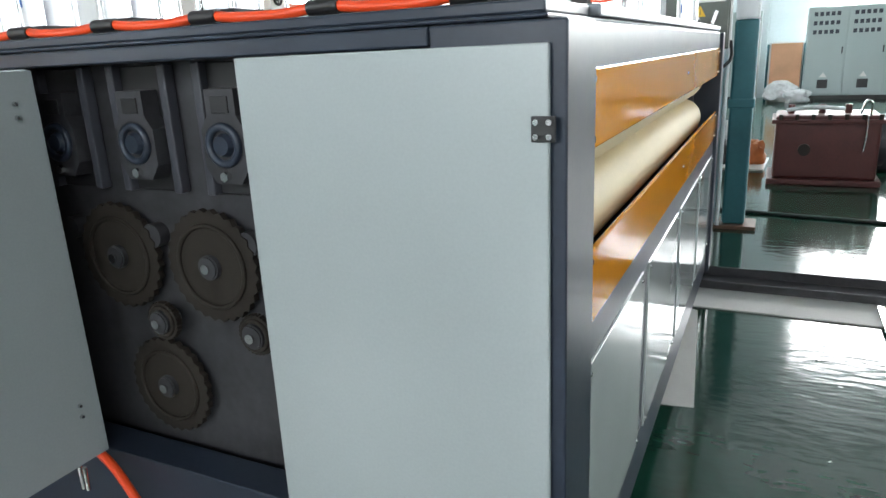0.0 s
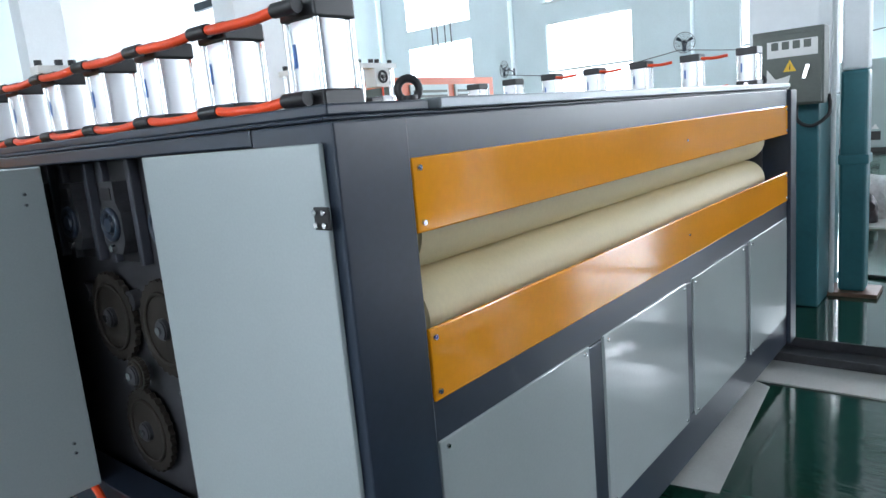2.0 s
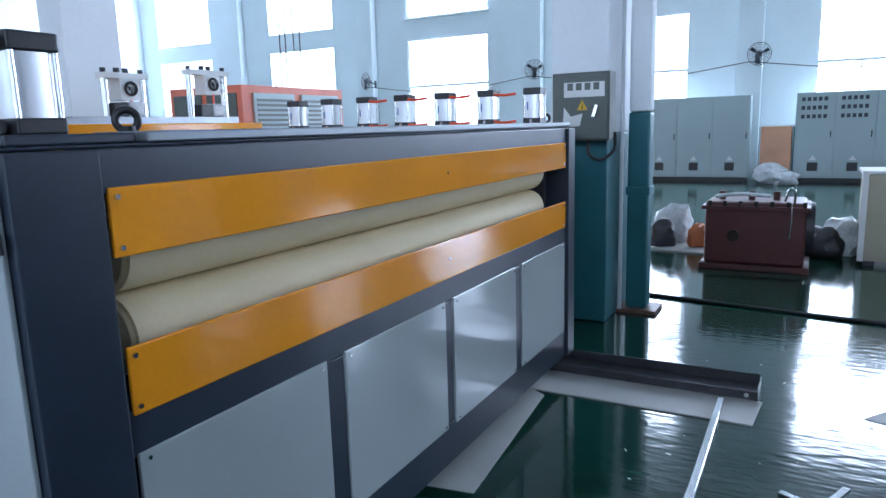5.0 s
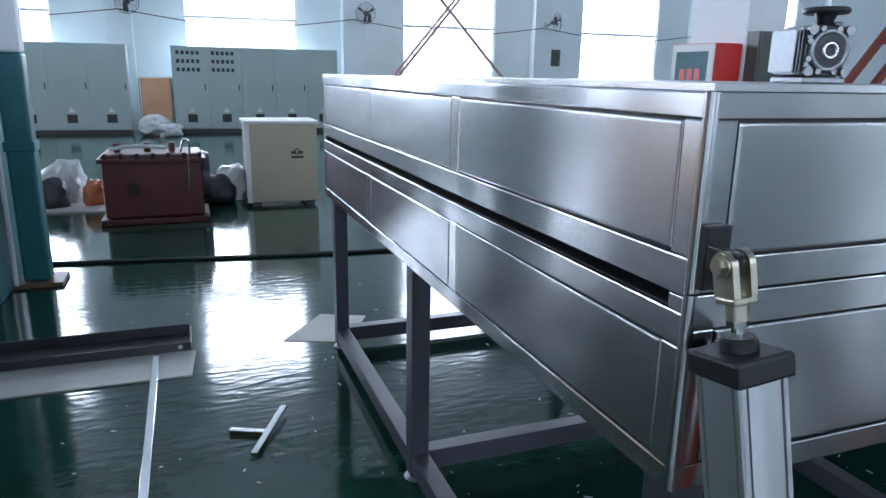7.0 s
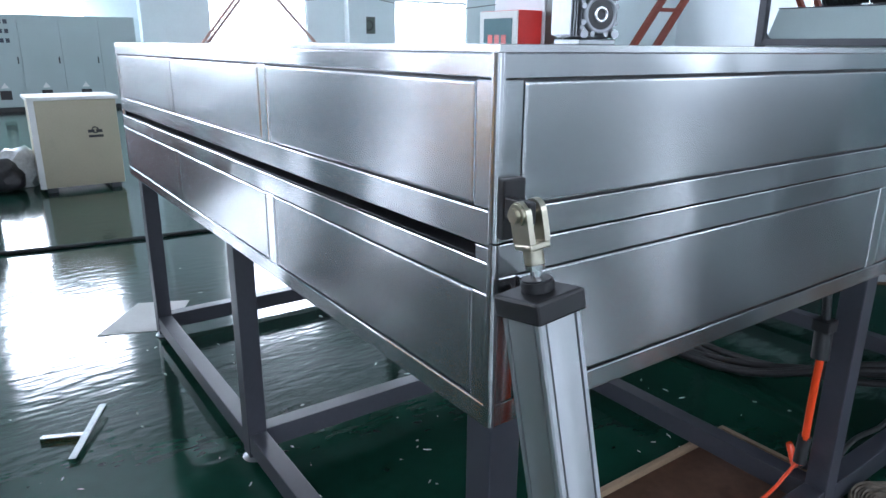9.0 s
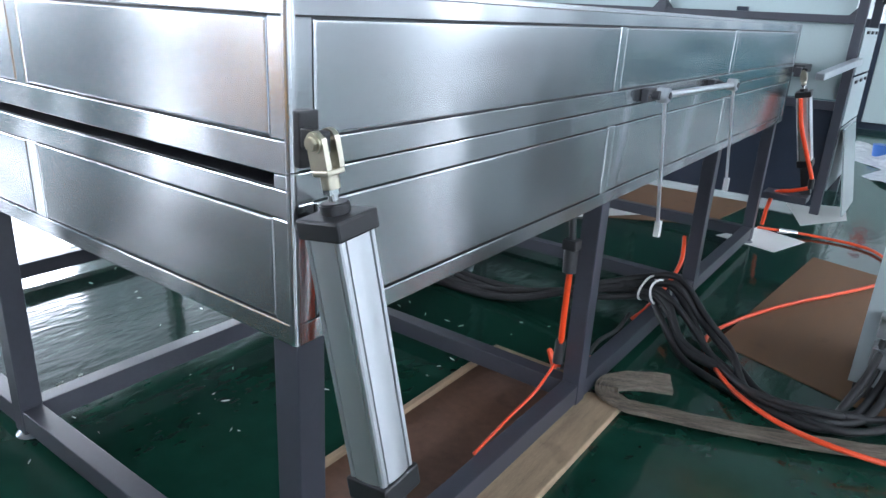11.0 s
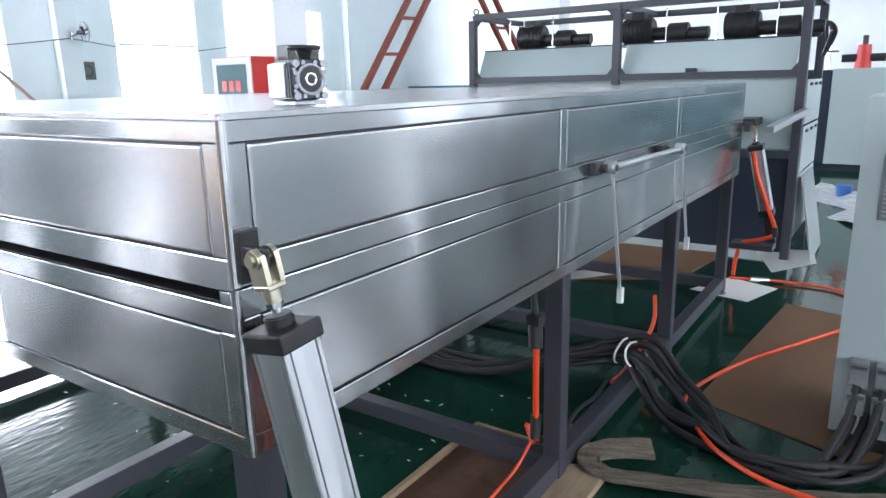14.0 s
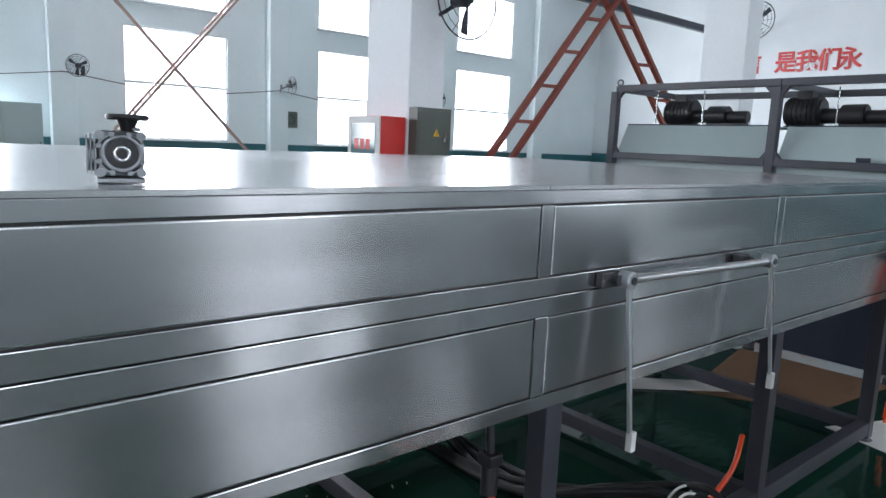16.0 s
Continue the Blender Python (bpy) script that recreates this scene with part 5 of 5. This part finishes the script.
def cage_fan(x, y, z, r, turn, label, arm):
    k = thing("wall_fan", x, y, z, label, "fan", "wall fans", rz=turn)
    part("motor", cyl_bm((0, 0.02, 0), (0, 0.2, 0), 0.07, 0.05, 18), M_DARK, k, "", True)
    part("guard_rim", ring_bm((0, 0, 0), (0, 1, 0), r, 0.008, 32, 6), M_BLACK, k, "", True)
    bm = bmesh.new()
    for rr in (0.35, 0.6, 0.82):
        ring_bm((0, -0.05 * (1 - rr), 0), (0, 1, 0), r * rr, 0.0035, 24, 4, bm)
    for i in range(12):
        a = math.pi * 2 * i / 12
        sweep_bm([(r * math.cos(a), 0, r * math.sin(a)), (0.5 * r * math.cos(a), -0.05, 0.5 * r * math.sin(a)), (0.1 * r * math.cos(a), -0.06, 0.1 * r * math.sin(a))], 0.0035, 4, 3, bm)
    part("guard_wires", bm, M_BLACK, k)
    for i in range(3):
        a = radians(120 * i + 25)
        bm = bmesh.new()
        pts = []
        for s, wdt in ((0.15, 0.12), (0.55, 0.42), (0.9, 0.3)):
            for sgn in (-1, 1):
                aa = a + sgn * wdt * 0.6
                pts.append((r * s * math.cos(aa), sgn * 0.02, r * s * math.sin(aa)))
        vs = [bm.verts.new(p) for p in pts]
        for i0 in (0, 2):
            bm.faces.new((vs[i0], vs[i0 + 1], vs[i0 + 3], vs[i0 + 2]))
        ob = part("blade", bm, M_DARK, k, "dark fan blade")
        so = ob.modifiers.new("thick", "SOLIDIFY")
        so.thickness = 0.006
    part("hub", cyl_bm((0, -0.04, 0), (0, 0.03, 0), 0.045, None, 16), M_DARK, k, "", True)
    part("arm", sweep_bm([(0, 0.15, 0), (0, 0.25, -0.05), (0, arm, -0.1)], 0.02, 8, 4), M_DARK, k, "", True)
    part("bracket", box_bm(-0.05, arm - 0.02, -0.2, 0.05, arm, 0.02, 0.004), M_DARK, k)
    return k


for i, bx in enumerate(BAYS[2:8]):
    px = bx - (BAY - WIN_W) / 2
    cage_fan(px + 0.25, HALL_Y1 - 0.32 - 0.36, 3.1, 0.27, (-25, 20, 10, -30, 35, 15)[i], "dark caged wall fan on a pilaster", 0.38)
cage_fan(5.42, 6.98, 2.92, 0.36, 0, "large dark caged fan on a hall pillar", 0.44)
cage_fan(12.37, 7.7, 3.8, 0.3, 90, "dark caged fan on a hall pillar", 0.4)
wc = Kit("wall_cable", (5.0, HALL_Y1 - 0.33, 2.9), "thin black cable sagging between the wall fans", "cable")
for a, b in zip(BAYS[2:7], BAYS[3:8]):
    p, q = a - 1.49, b - 1.49
    wc.tube("span", [(p, HALL_Y1 - 0.35, 2.95), ((p * 0.7 + q * 0.3), HALL_Y1 - 0.3, 2.72), ((p + q) / 2, HALL_Y1 - 0.3, 2.66), ((p * 0.3 + q * 0.7), HALL_Y1 - 0.3, 2.72), (q, HALL_Y1 - 0.35, 2.95)], 0.012, M_BLACK, "", 6)
vb = Kit("wall_vent_box", (11.25, HALL_Y1 - 0.05, 2.1), "small dark square vent box on the wall", "vent")
vb.box("frame", (11.0, HALL_Y1 - 0.1, 1.85), (11.45, HALL_Y1 - 0.001, 2.35), M_EBOX)
vb.add("ring", ring_bm((11.22, HALL_Y1 - 0.11, 2.1), (0, 1, 0), 0.14, 0.012), M_BLACK, "", True)

# cabinets along the far wall -------------------------------------------


def cabinet_bank(x0, n, w, meters, label):
    k = Kit("switch_cabinet", (x0 + n * w / 2, 21.1, 0.0), label, "switch cabinet", "switch cabinets along the wall")
    k.box("plinth", (x0 + 0.03, 20.76, 0.0), (x0 + n * w - 0.03, 21.3, 0.099), M_BLACK)
    k.box("case", (x0, 20.73, 0.1), (x0 + n * w, 21.35, 2.1), M_CABINET)
    for i in range(n):
        a, b = x0 + i * w + 0.012, x0 + (i + 1) * w - 0.012
        d = k.box("door", (a, 20.705, 0.12), (b, 20.729, 2.085), M_CABINET, "", 0.004)
        c = (a + b) / 2
        k.box("vent", (c - 0.11, 20.698, 0.27), (c + 0.11, 20.7045, 0.47), M_BLACK, "black vent grille", 0.002, d)
        k.add("warning_sign", prism_bm([(c - 0.08, 0.52), (c + 0.08, 0.52), (c, 0.64)], 20.701, 20.7045, "y"), M_PAPER, "small pale warning triangle", False, d)
        k.box("handle", (b - 0.07, 20.69, 1.05), (b - 0.045, 20.7045, 1.2), M_BLACK, "black handle", 0.002, d)
        if meters > i:
            for r_ in range(3):
                for c_ in range(5):
                    k.box("meter", (a + 0.1 + 0.115 * c_, 20.699, 1.9 - 0.2 * r_), (a + 0.175 + 0.115 * c_, 20.7045, 1.99 - 0.2 * r_), M_DARK, "small dark meter", 0.002, d)


cabinet_bank(-3.42, 3, 0.85, 0, "pale grey switch cabinets with black vent grilles")
cabinet_bank(0.12, 5, 0.815, 2, "pale grey switch cabinets with rows of small meters")
pa = Kit("pale_panel", (-0.35, 21.0, 0.0), "pale orange panel standing between the cabinets", "panel")
pa.box("panel", (-0.62, 20.9, 0.0), (0.06, 21.0, 1.33), mat("pale_orange_board", (0.75, 0.42, 0.25), 0.6, 0, 0.2, 2), "", 0.01)
pa.box("frame", (-0.66, 21.001, 0.0), (0.09, 21.04, 1.36), M_FRAME)


def wrapped_lump(x, y, r, h, seed, material, label, category):
    bm = bmesh.new()
    bmesh.ops.create_icosphere(bm, subdivisions=3, radius=1)
    for v in bm.verts:
        n = noise.noise(v.co * 1.7 + Vector((seed, 0, 0))) * 0.35 + noise.noise(v.co * 5 + Vector((0, seed, 0))) * 0.12
        v.co *= 1 + n
        v.co = Vector((v.co.x * r, v.co.y * r * 0.8, max(0.0, (v.co.z + 0.8) / 1.8 * h)))
    ob = finish("wrapped_part", bm, material, None, "", True)
    ob.matrix_basis = pose(x, y, 0)
    return tagged(ob, label, category, "wrapped parts on the floor")


for i, (x, y, r_, h, m_) in enumerate(((-0.95, 11.2, 0.24, 0.5, M_WRAP), (-1.05, 10.85, 0.17, 0.34, M_DARK2), (-0.62, 10.9, 0.14, 0.3, M_ORANGEDARK), (0.68, 10.75, 0.2, 0.36, M_DARK2), (0.88, 11.0, 0.24, 0.42, M_WRAP), (0.55, 10.95, 0.16, 0.28, M_WRAP), (-0.35, 20.2, 0.36, 0.5, M_WRAP), (0.0, 19.9, 0.3, 0.3, M_WRAP))):
    wrapped_lump(x, y, r_, h, i * 3.1, m_, "crumpled bundle of machine parts wrapped in plastic film" if m_ is M_WRAP else "dark oily machine part lying on the floor" if m_ is M_DARK2 else "dull orange casting lying on the floor", "machine part")
sheet("pallet_board", [(-1.35, 10.6), (-0.5, 10.5), (-0.45, 11.4), (-1.35, 11.5)], 0.001, 0.02, M_SHEET, "pale board under wrapped machine parts", "board")

rb = Kit("red_gearbox", (-0.05, 10.1, 0.0), "brick-red cast gearbox with bolts and pipes on top", "gearbox")
rb.box("case", (-0.55, 9.75, 0.06), (0.45, 10.4, 0.7), M_RED, "", 0.03)
rb.box("foot_flange", (-0.6, 9.72, 0.0), (0.5, 10.43, 0.059), M_RED, "", 0.01)
rb.box("split_flange", (-0.585, 9.715, 0.62), (0.485, 10.435, 0.66), M_RED, "", 0.006)
rb.cyl("bearing_cover", (0.45, 10.1, 0.42), (0.53, 10.1, 0.42), 0.26, M_DARK2, "dark round end cover", 32, None, 0.01)
rb.cyl("inspection_plug", (-0.25, 9.75, 0.36), (-0.25, 9.72, 0.36), 0.06, M_BRONZE, "", 20)
for i in range(7):
    rb.cyl("bolt", (-0.5 + 0.155 * i, 9.74, 0.66), (-0.5 + 0.155 * i, 9.74, 0.71), 0.022, M_BRONZE, "", 6)
rb.tube("oil_pipe", [(0.33, 9.73, 0.7), (0.33, 9.71, 0.82), (0.28, 9.71, 0.84), (0.24, 9.73, 0.72)], 0.012, M_CHROME)
rb.tube("oil_pipe", [(0.3, 9.73, 0.35), (0.31, 9.71, 0.5), (0.31, 9.71, 0.7)], 0.01, M_CHROME)
rb.tube("oil_pipe", [(-0.45, 9.8, 0.75), (-0.2, 9.78, 0.78), (0.1, 9.8, 0.76)], 0.02, M_WRAP)
for x in (-0.4, -0.1, 0.15):
    rb.cyl("breather", (x, 10.0, 0.7), (x, 10.0, 0.79), 0.035, M_RED, "", 14)
rb.ob.location.x += 0.1
rb.ob.scale.x = 0.93
cr = Kit("cream_crate", (1.4, 10.7, 0.0), "cream enamel machine housing with a black printed emblem", "crate")
cr.box("body", (1.01, 10.4, 0.05), (1.8, 11.0, 0.94), M_CREAMBOX, "", 0.008)
cr.box("lid", (0.985, 10.375, 0.9405), (1.825, 11.025, 0.975), M_PAPER, "white lid", 0.006)
cr.box("corner_strip", (0.99, 10.38, 0.05), (1.045, 10.399, 0.94), M_PAPER, "white corner strip", 0.003)
for x in (1.05, 1.66):
    cr.box("skid", (x, 10.42, 0.0), (x + 0.1, 10.98, 0.0495), M_DARK2)
for a, b in (((1.5, 0.6), (1.56, 0.63)), ((1.575, 0.6), (1.635, 0.63))):
    cr.box("emblem_wing", (a[0], 10.394, a[1]), (b[0], 10.3995, b[1]), M_BLACK, "black printed emblem", 0)
cr.add("emblem_ring", ring_bm((1.568, 10.397, 0.625), (0, 1, 0), 0.03, 0.006, 20, 6), M_BLACK, "", True)
cr.box("emblem_bar", (1.5, 10.394, 0.55), (1.64, 10.3995, 0.575), M_BLACK, "", 0)
fcab = Kit("floor_cable", (0.6, 8.15, 0.0), "black cable running straight across the green floor", "cable")
fcab.tube("cable", [(-1.2, 8.45, 0.014), (-0.72, 8.36, 0.014), (0.1, 8.24, 0.014), (0.9, 8.12, 0.014), (1.85, 8.02, 0.014), (3.2, 7.95, 0.014), (4.7, 7.9, 0.014)], 0.014, M_BLACK, "", 8, 6)

# bracing and ladders ----------------------------------------------------


def lattice(name, a, b, gap, n, w, material, label, category, group=""):
    """Two rails with rungs from a to b, gap metres apart along gap's direction."""
    a, b, gp = Vector(a), Vector(b), Vector(gap)
    k = Kit(name, a, label, category, group)
    k.beam("rail", a, b, w, w, material)
    k.beam("rail", a + gp, b + gp, w, w, material)
    for i in range(1, n):
        p = a.lerp(b, i / n)
        k.beam("rung", p, p + gp, w * 0.6, w * 0.6, material)
    return k


M_BRACE = mat("pale_red_brace_paint", (0.4, 0.27, 0.24), 0.5, 0.1, 0.2, 6)
lattice("wall_brace", (4.4, 20.0, 0.0), (10.0, 20.0, 6.6), (0.0, 0.16, 0.1), 30, 0.06, M_BRACE, "thin latticed steel brace crossing before a window", "brace", "steel braces")
lattice("wall_brace", (10.15, 20.25, 0.0), (3.9, 20.25, 6.6), (0.0, 0.16, 0.1), 30, 0.06, M_BRACE, "thin latticed steel brace crossing before a window", "brace", "steel braces")
for gy in (6.75, -4.2):
    lattice("gantry_leg", (4.3, gy, 0.0), (7.15, gy, 3.3), (0.24, -0.07, 0), 9, 0.055, M_RUST, "rust-red sloping ladder leg of a gantry crane", "gantry leg", "gantry legs")
    lattice("gantry_leg", (10.5, gy, 0.0), (7.0, gy, 3.3), (0.24, -0.07, 0), 9, 0.055, M_RUST, "rust-red sloping ladder leg of a gantry crane", "gantry leg", "gantry legs")
gb = Kit("gantry_beam", (7.3, 1.2, 3.3), "orange-red gantry crane girder with a dark trolley", "gantry beam")
gb.box("main_girder", (7.2, -4.4, 3.36), (7.4, 6.95, 3.58), M_ORANGEDARK, "", 0.01)
for gy in (6.78, -4.17):
    gb.box("head_plate", (7.0, gy - 0.14, 3.3), (7.6, gy + 0.14, 3.358), M_RUST)
gb.box("trolley", (7.15, 5.6, 3.25), (7.45, 5.9, 3.355), M_DARK)
gb.cyl("trolley_motor", (7.46, 5.75, 3.3), (7.6, 5.75, 3.3), 0.07, M_BLACK)
structure("crane_runway_beam", box_bm(-20, 15.0, 5.75, 26.0, 15.18, 5.98, 0.01), M_DARK, "dark crane runway beam along the hall", "beam")

# red lettering on the end wall --------------------------------------------


def letter(ch_, y, z, size):
    cu = bpy.data.curves.new("letter", "FONT")
    cu.body, cu.size, cu.extrude, cu.offset = ch_, size, 0.015, 0.018
    tmp = new("letter_curve", cu)
    bpy.context.view_layer.update()
    me = bpy.data.meshes.new_from_object(tmp.evaluated_get(bpy.context.evaluated_depsgraph_get()))
    bpy.data.objects.remove(tmp)
    me.materials.append(M_REDS)
    ob = new("wall_letter", me)
    ob.matrix_basis = pose(HALL_X1 - 0.017, y, z, 90, 0, -90)
    return tagged(ob, "red painted character on the white end wall", "letter", "red wall lettering")


for ch_, y in (("信", 15.2), ("是", 13.92), ("我", 13.2), ("们", 12.45), ("永", 11.8)):
    letter(ch_, y, 4.7, 0.78)
letter("承", 9.35, 4.6, 0.78)

# machines beyond the roller machine -----------------------------------------
om = Kit("orange_machine", (-4.7, 4.4, 0.0), "orange machine with linear guide stands along its top", "machine")
om.box("body", (-5.5, 1.4, 0.15), (-4.1, 7.3, 1.62), M_ORANGE, "", 0.01)
om.box("base", (-5.4, 1.5, 0.0), (-4.2, 7.2, 0.149), M_DARK)
om.box("guide_rail", (-4.5, 1.5, 1.6205), (-4.3, 7.2, 1.68), M_CAST)
om.beam("slanted_mast", (-4.4, 2.9, 1.68), (-4.4, 3.25, 2.6), 0.08, 0.06, M_FRAME)
om.beam("slanted_mast", (-4.4, 3.55, 1.68), (-4.4, 3.1, 2.6), 0.05, 0.05, M_FRAME)
for y, w, zt in ((2.6, 0.17, 2.0), (4.2, 0.17, 2.0), (6.06, 0.17, 1.98), (6.93, 0.2, 2.05)):
    for dy in (-w, w):
        om.cyl("guide_post", (-4.4, y + dy, 1.68), (-4.4, y + dy, zt), 0.03, M_CHROME, "bright guide post")
        om.cyl("post_knob", (-4.4, y + dy, zt + 0.045), (-4.4, y + dy, zt + 0.08), 0.022, M_BLACK, "black knob", 14)
    om.box("guide_head", (-4.46, y - w - 0.03, zt), (-4.34, y + w + 0.03, zt + 0.045), M_PAPER, "white crosshead")
    om.box("guide_clamp", (-4.47, y - 0.08, zt - 0.17), (-4.33, y + 0.1, zt - 0.0005), M_PAPER, "white slide block")
    wheel = om.add("guide_wheel", ring_bm((-4.32, y + 0.01, zt - 0.08), (1, 0, 0), 0.05, 0.011, 20, 8), M_BLACK, "black hand wheel", True)
    om.cyl("wheel_hub", (-4.33, y + 0.01, zt - 0.08), (-4.305, y + 0.01, zt - 0.08), 0.018, M_BLACK, "", 14, None, 0, wheel)
    for k in range(3):
        c, q = math.cos(2.1 * k + 0.5), math.sin(2.1 * k + 0.5)
        om.beam("wheel_spoke", (-4.318, y + 0.01, zt - 0.08), (-4.318, y + 0.01 + 0.048 * c, zt - 0.08 + 0.048 * q), 0.012, 0.01, M_BLACK, "", 0, wheel)
    for dz in (0.05, 0.13):
        om.cyl("cross_bar", (-4.4, y + 0.1, zt - dz), (-4.4, y + w - 0.02, zt - dz), 0.014, M_CAST, "", 14)
    for dy in (-0.05, 0.03):
        om.cyl("clamp_knob", (-4.4, y + dy, zt + 0.046), (-4.4, y + dy, zt + 0.085), 0.024, M_BLACK, "black knob", 14)
    om.cyl("feed_screw", (-4.36, y + 0.03, 1.74), (-4.36, y + 0.03, zt - 0.171), 0.01, M_HOSE, "red feed screw", 10)
    om.box("motor_block", (-4.46, y - 0.15, 1.6805), (-4.33, y - 0.02, 1.79), M_BLACK, "black motor block", 0.008)
    om.box("slide_base", (-4.47, y - 0.015, 1.6805), (-4.32, y + 0.12, 1.8), M_WRAP, "pale wrapped slide base", 0.02)
ch2 = Kit("chiller_unit", (-6.6, 10.0, 0.0), "red-framed chiller with grey louvred panels", "chiller")
ch2.box("case", (-7.4, 9.04, 0.0), (-6.05, 11.2, 2.15), mat("red_orange_enamel", (0.68, 0.17, 0.085), 0.45))
for x0, x1 in ((-7.32, -6.78), (-6.68, -6.14)):
    ch2.box("side_panel", (x0, 9.02, 0.3), (x1, 9.039, 2.05), M_EBOX, "grey side panel")
for y0, y1 in ((9.23, 10.04), (10.2, 11.05)):
    p = ch2.box("grille_panel", (-6.049, y0, 0.9), (-6.02, y1, 2.05), M_CABINET, "grey grille panel")
    for k in range(16):
        ch2.box("louvre", (-6.019, y0 + 0.05, 0.95 + 0.066 * k), (-6.008, y1 - 0.05, 0.985 + 0.066 * k), M_EBOX, "", 0, p)
for i, (y, z) in enumerate(((10.12, 2.151), (10.24, 2.151), (10.42, 2.45), (10.56, 2.45))):
    dw = Kit("hanging_wire", (-6.3, y, z), "thin dark wire hanging from the hall roof above the chiller", "wire", "hanging wires")
    dw.cyl("wire", (-6.3, y, z), (-6.3, y, HALL_H - 0.001), 0.008, M_CABLE, "", 8)
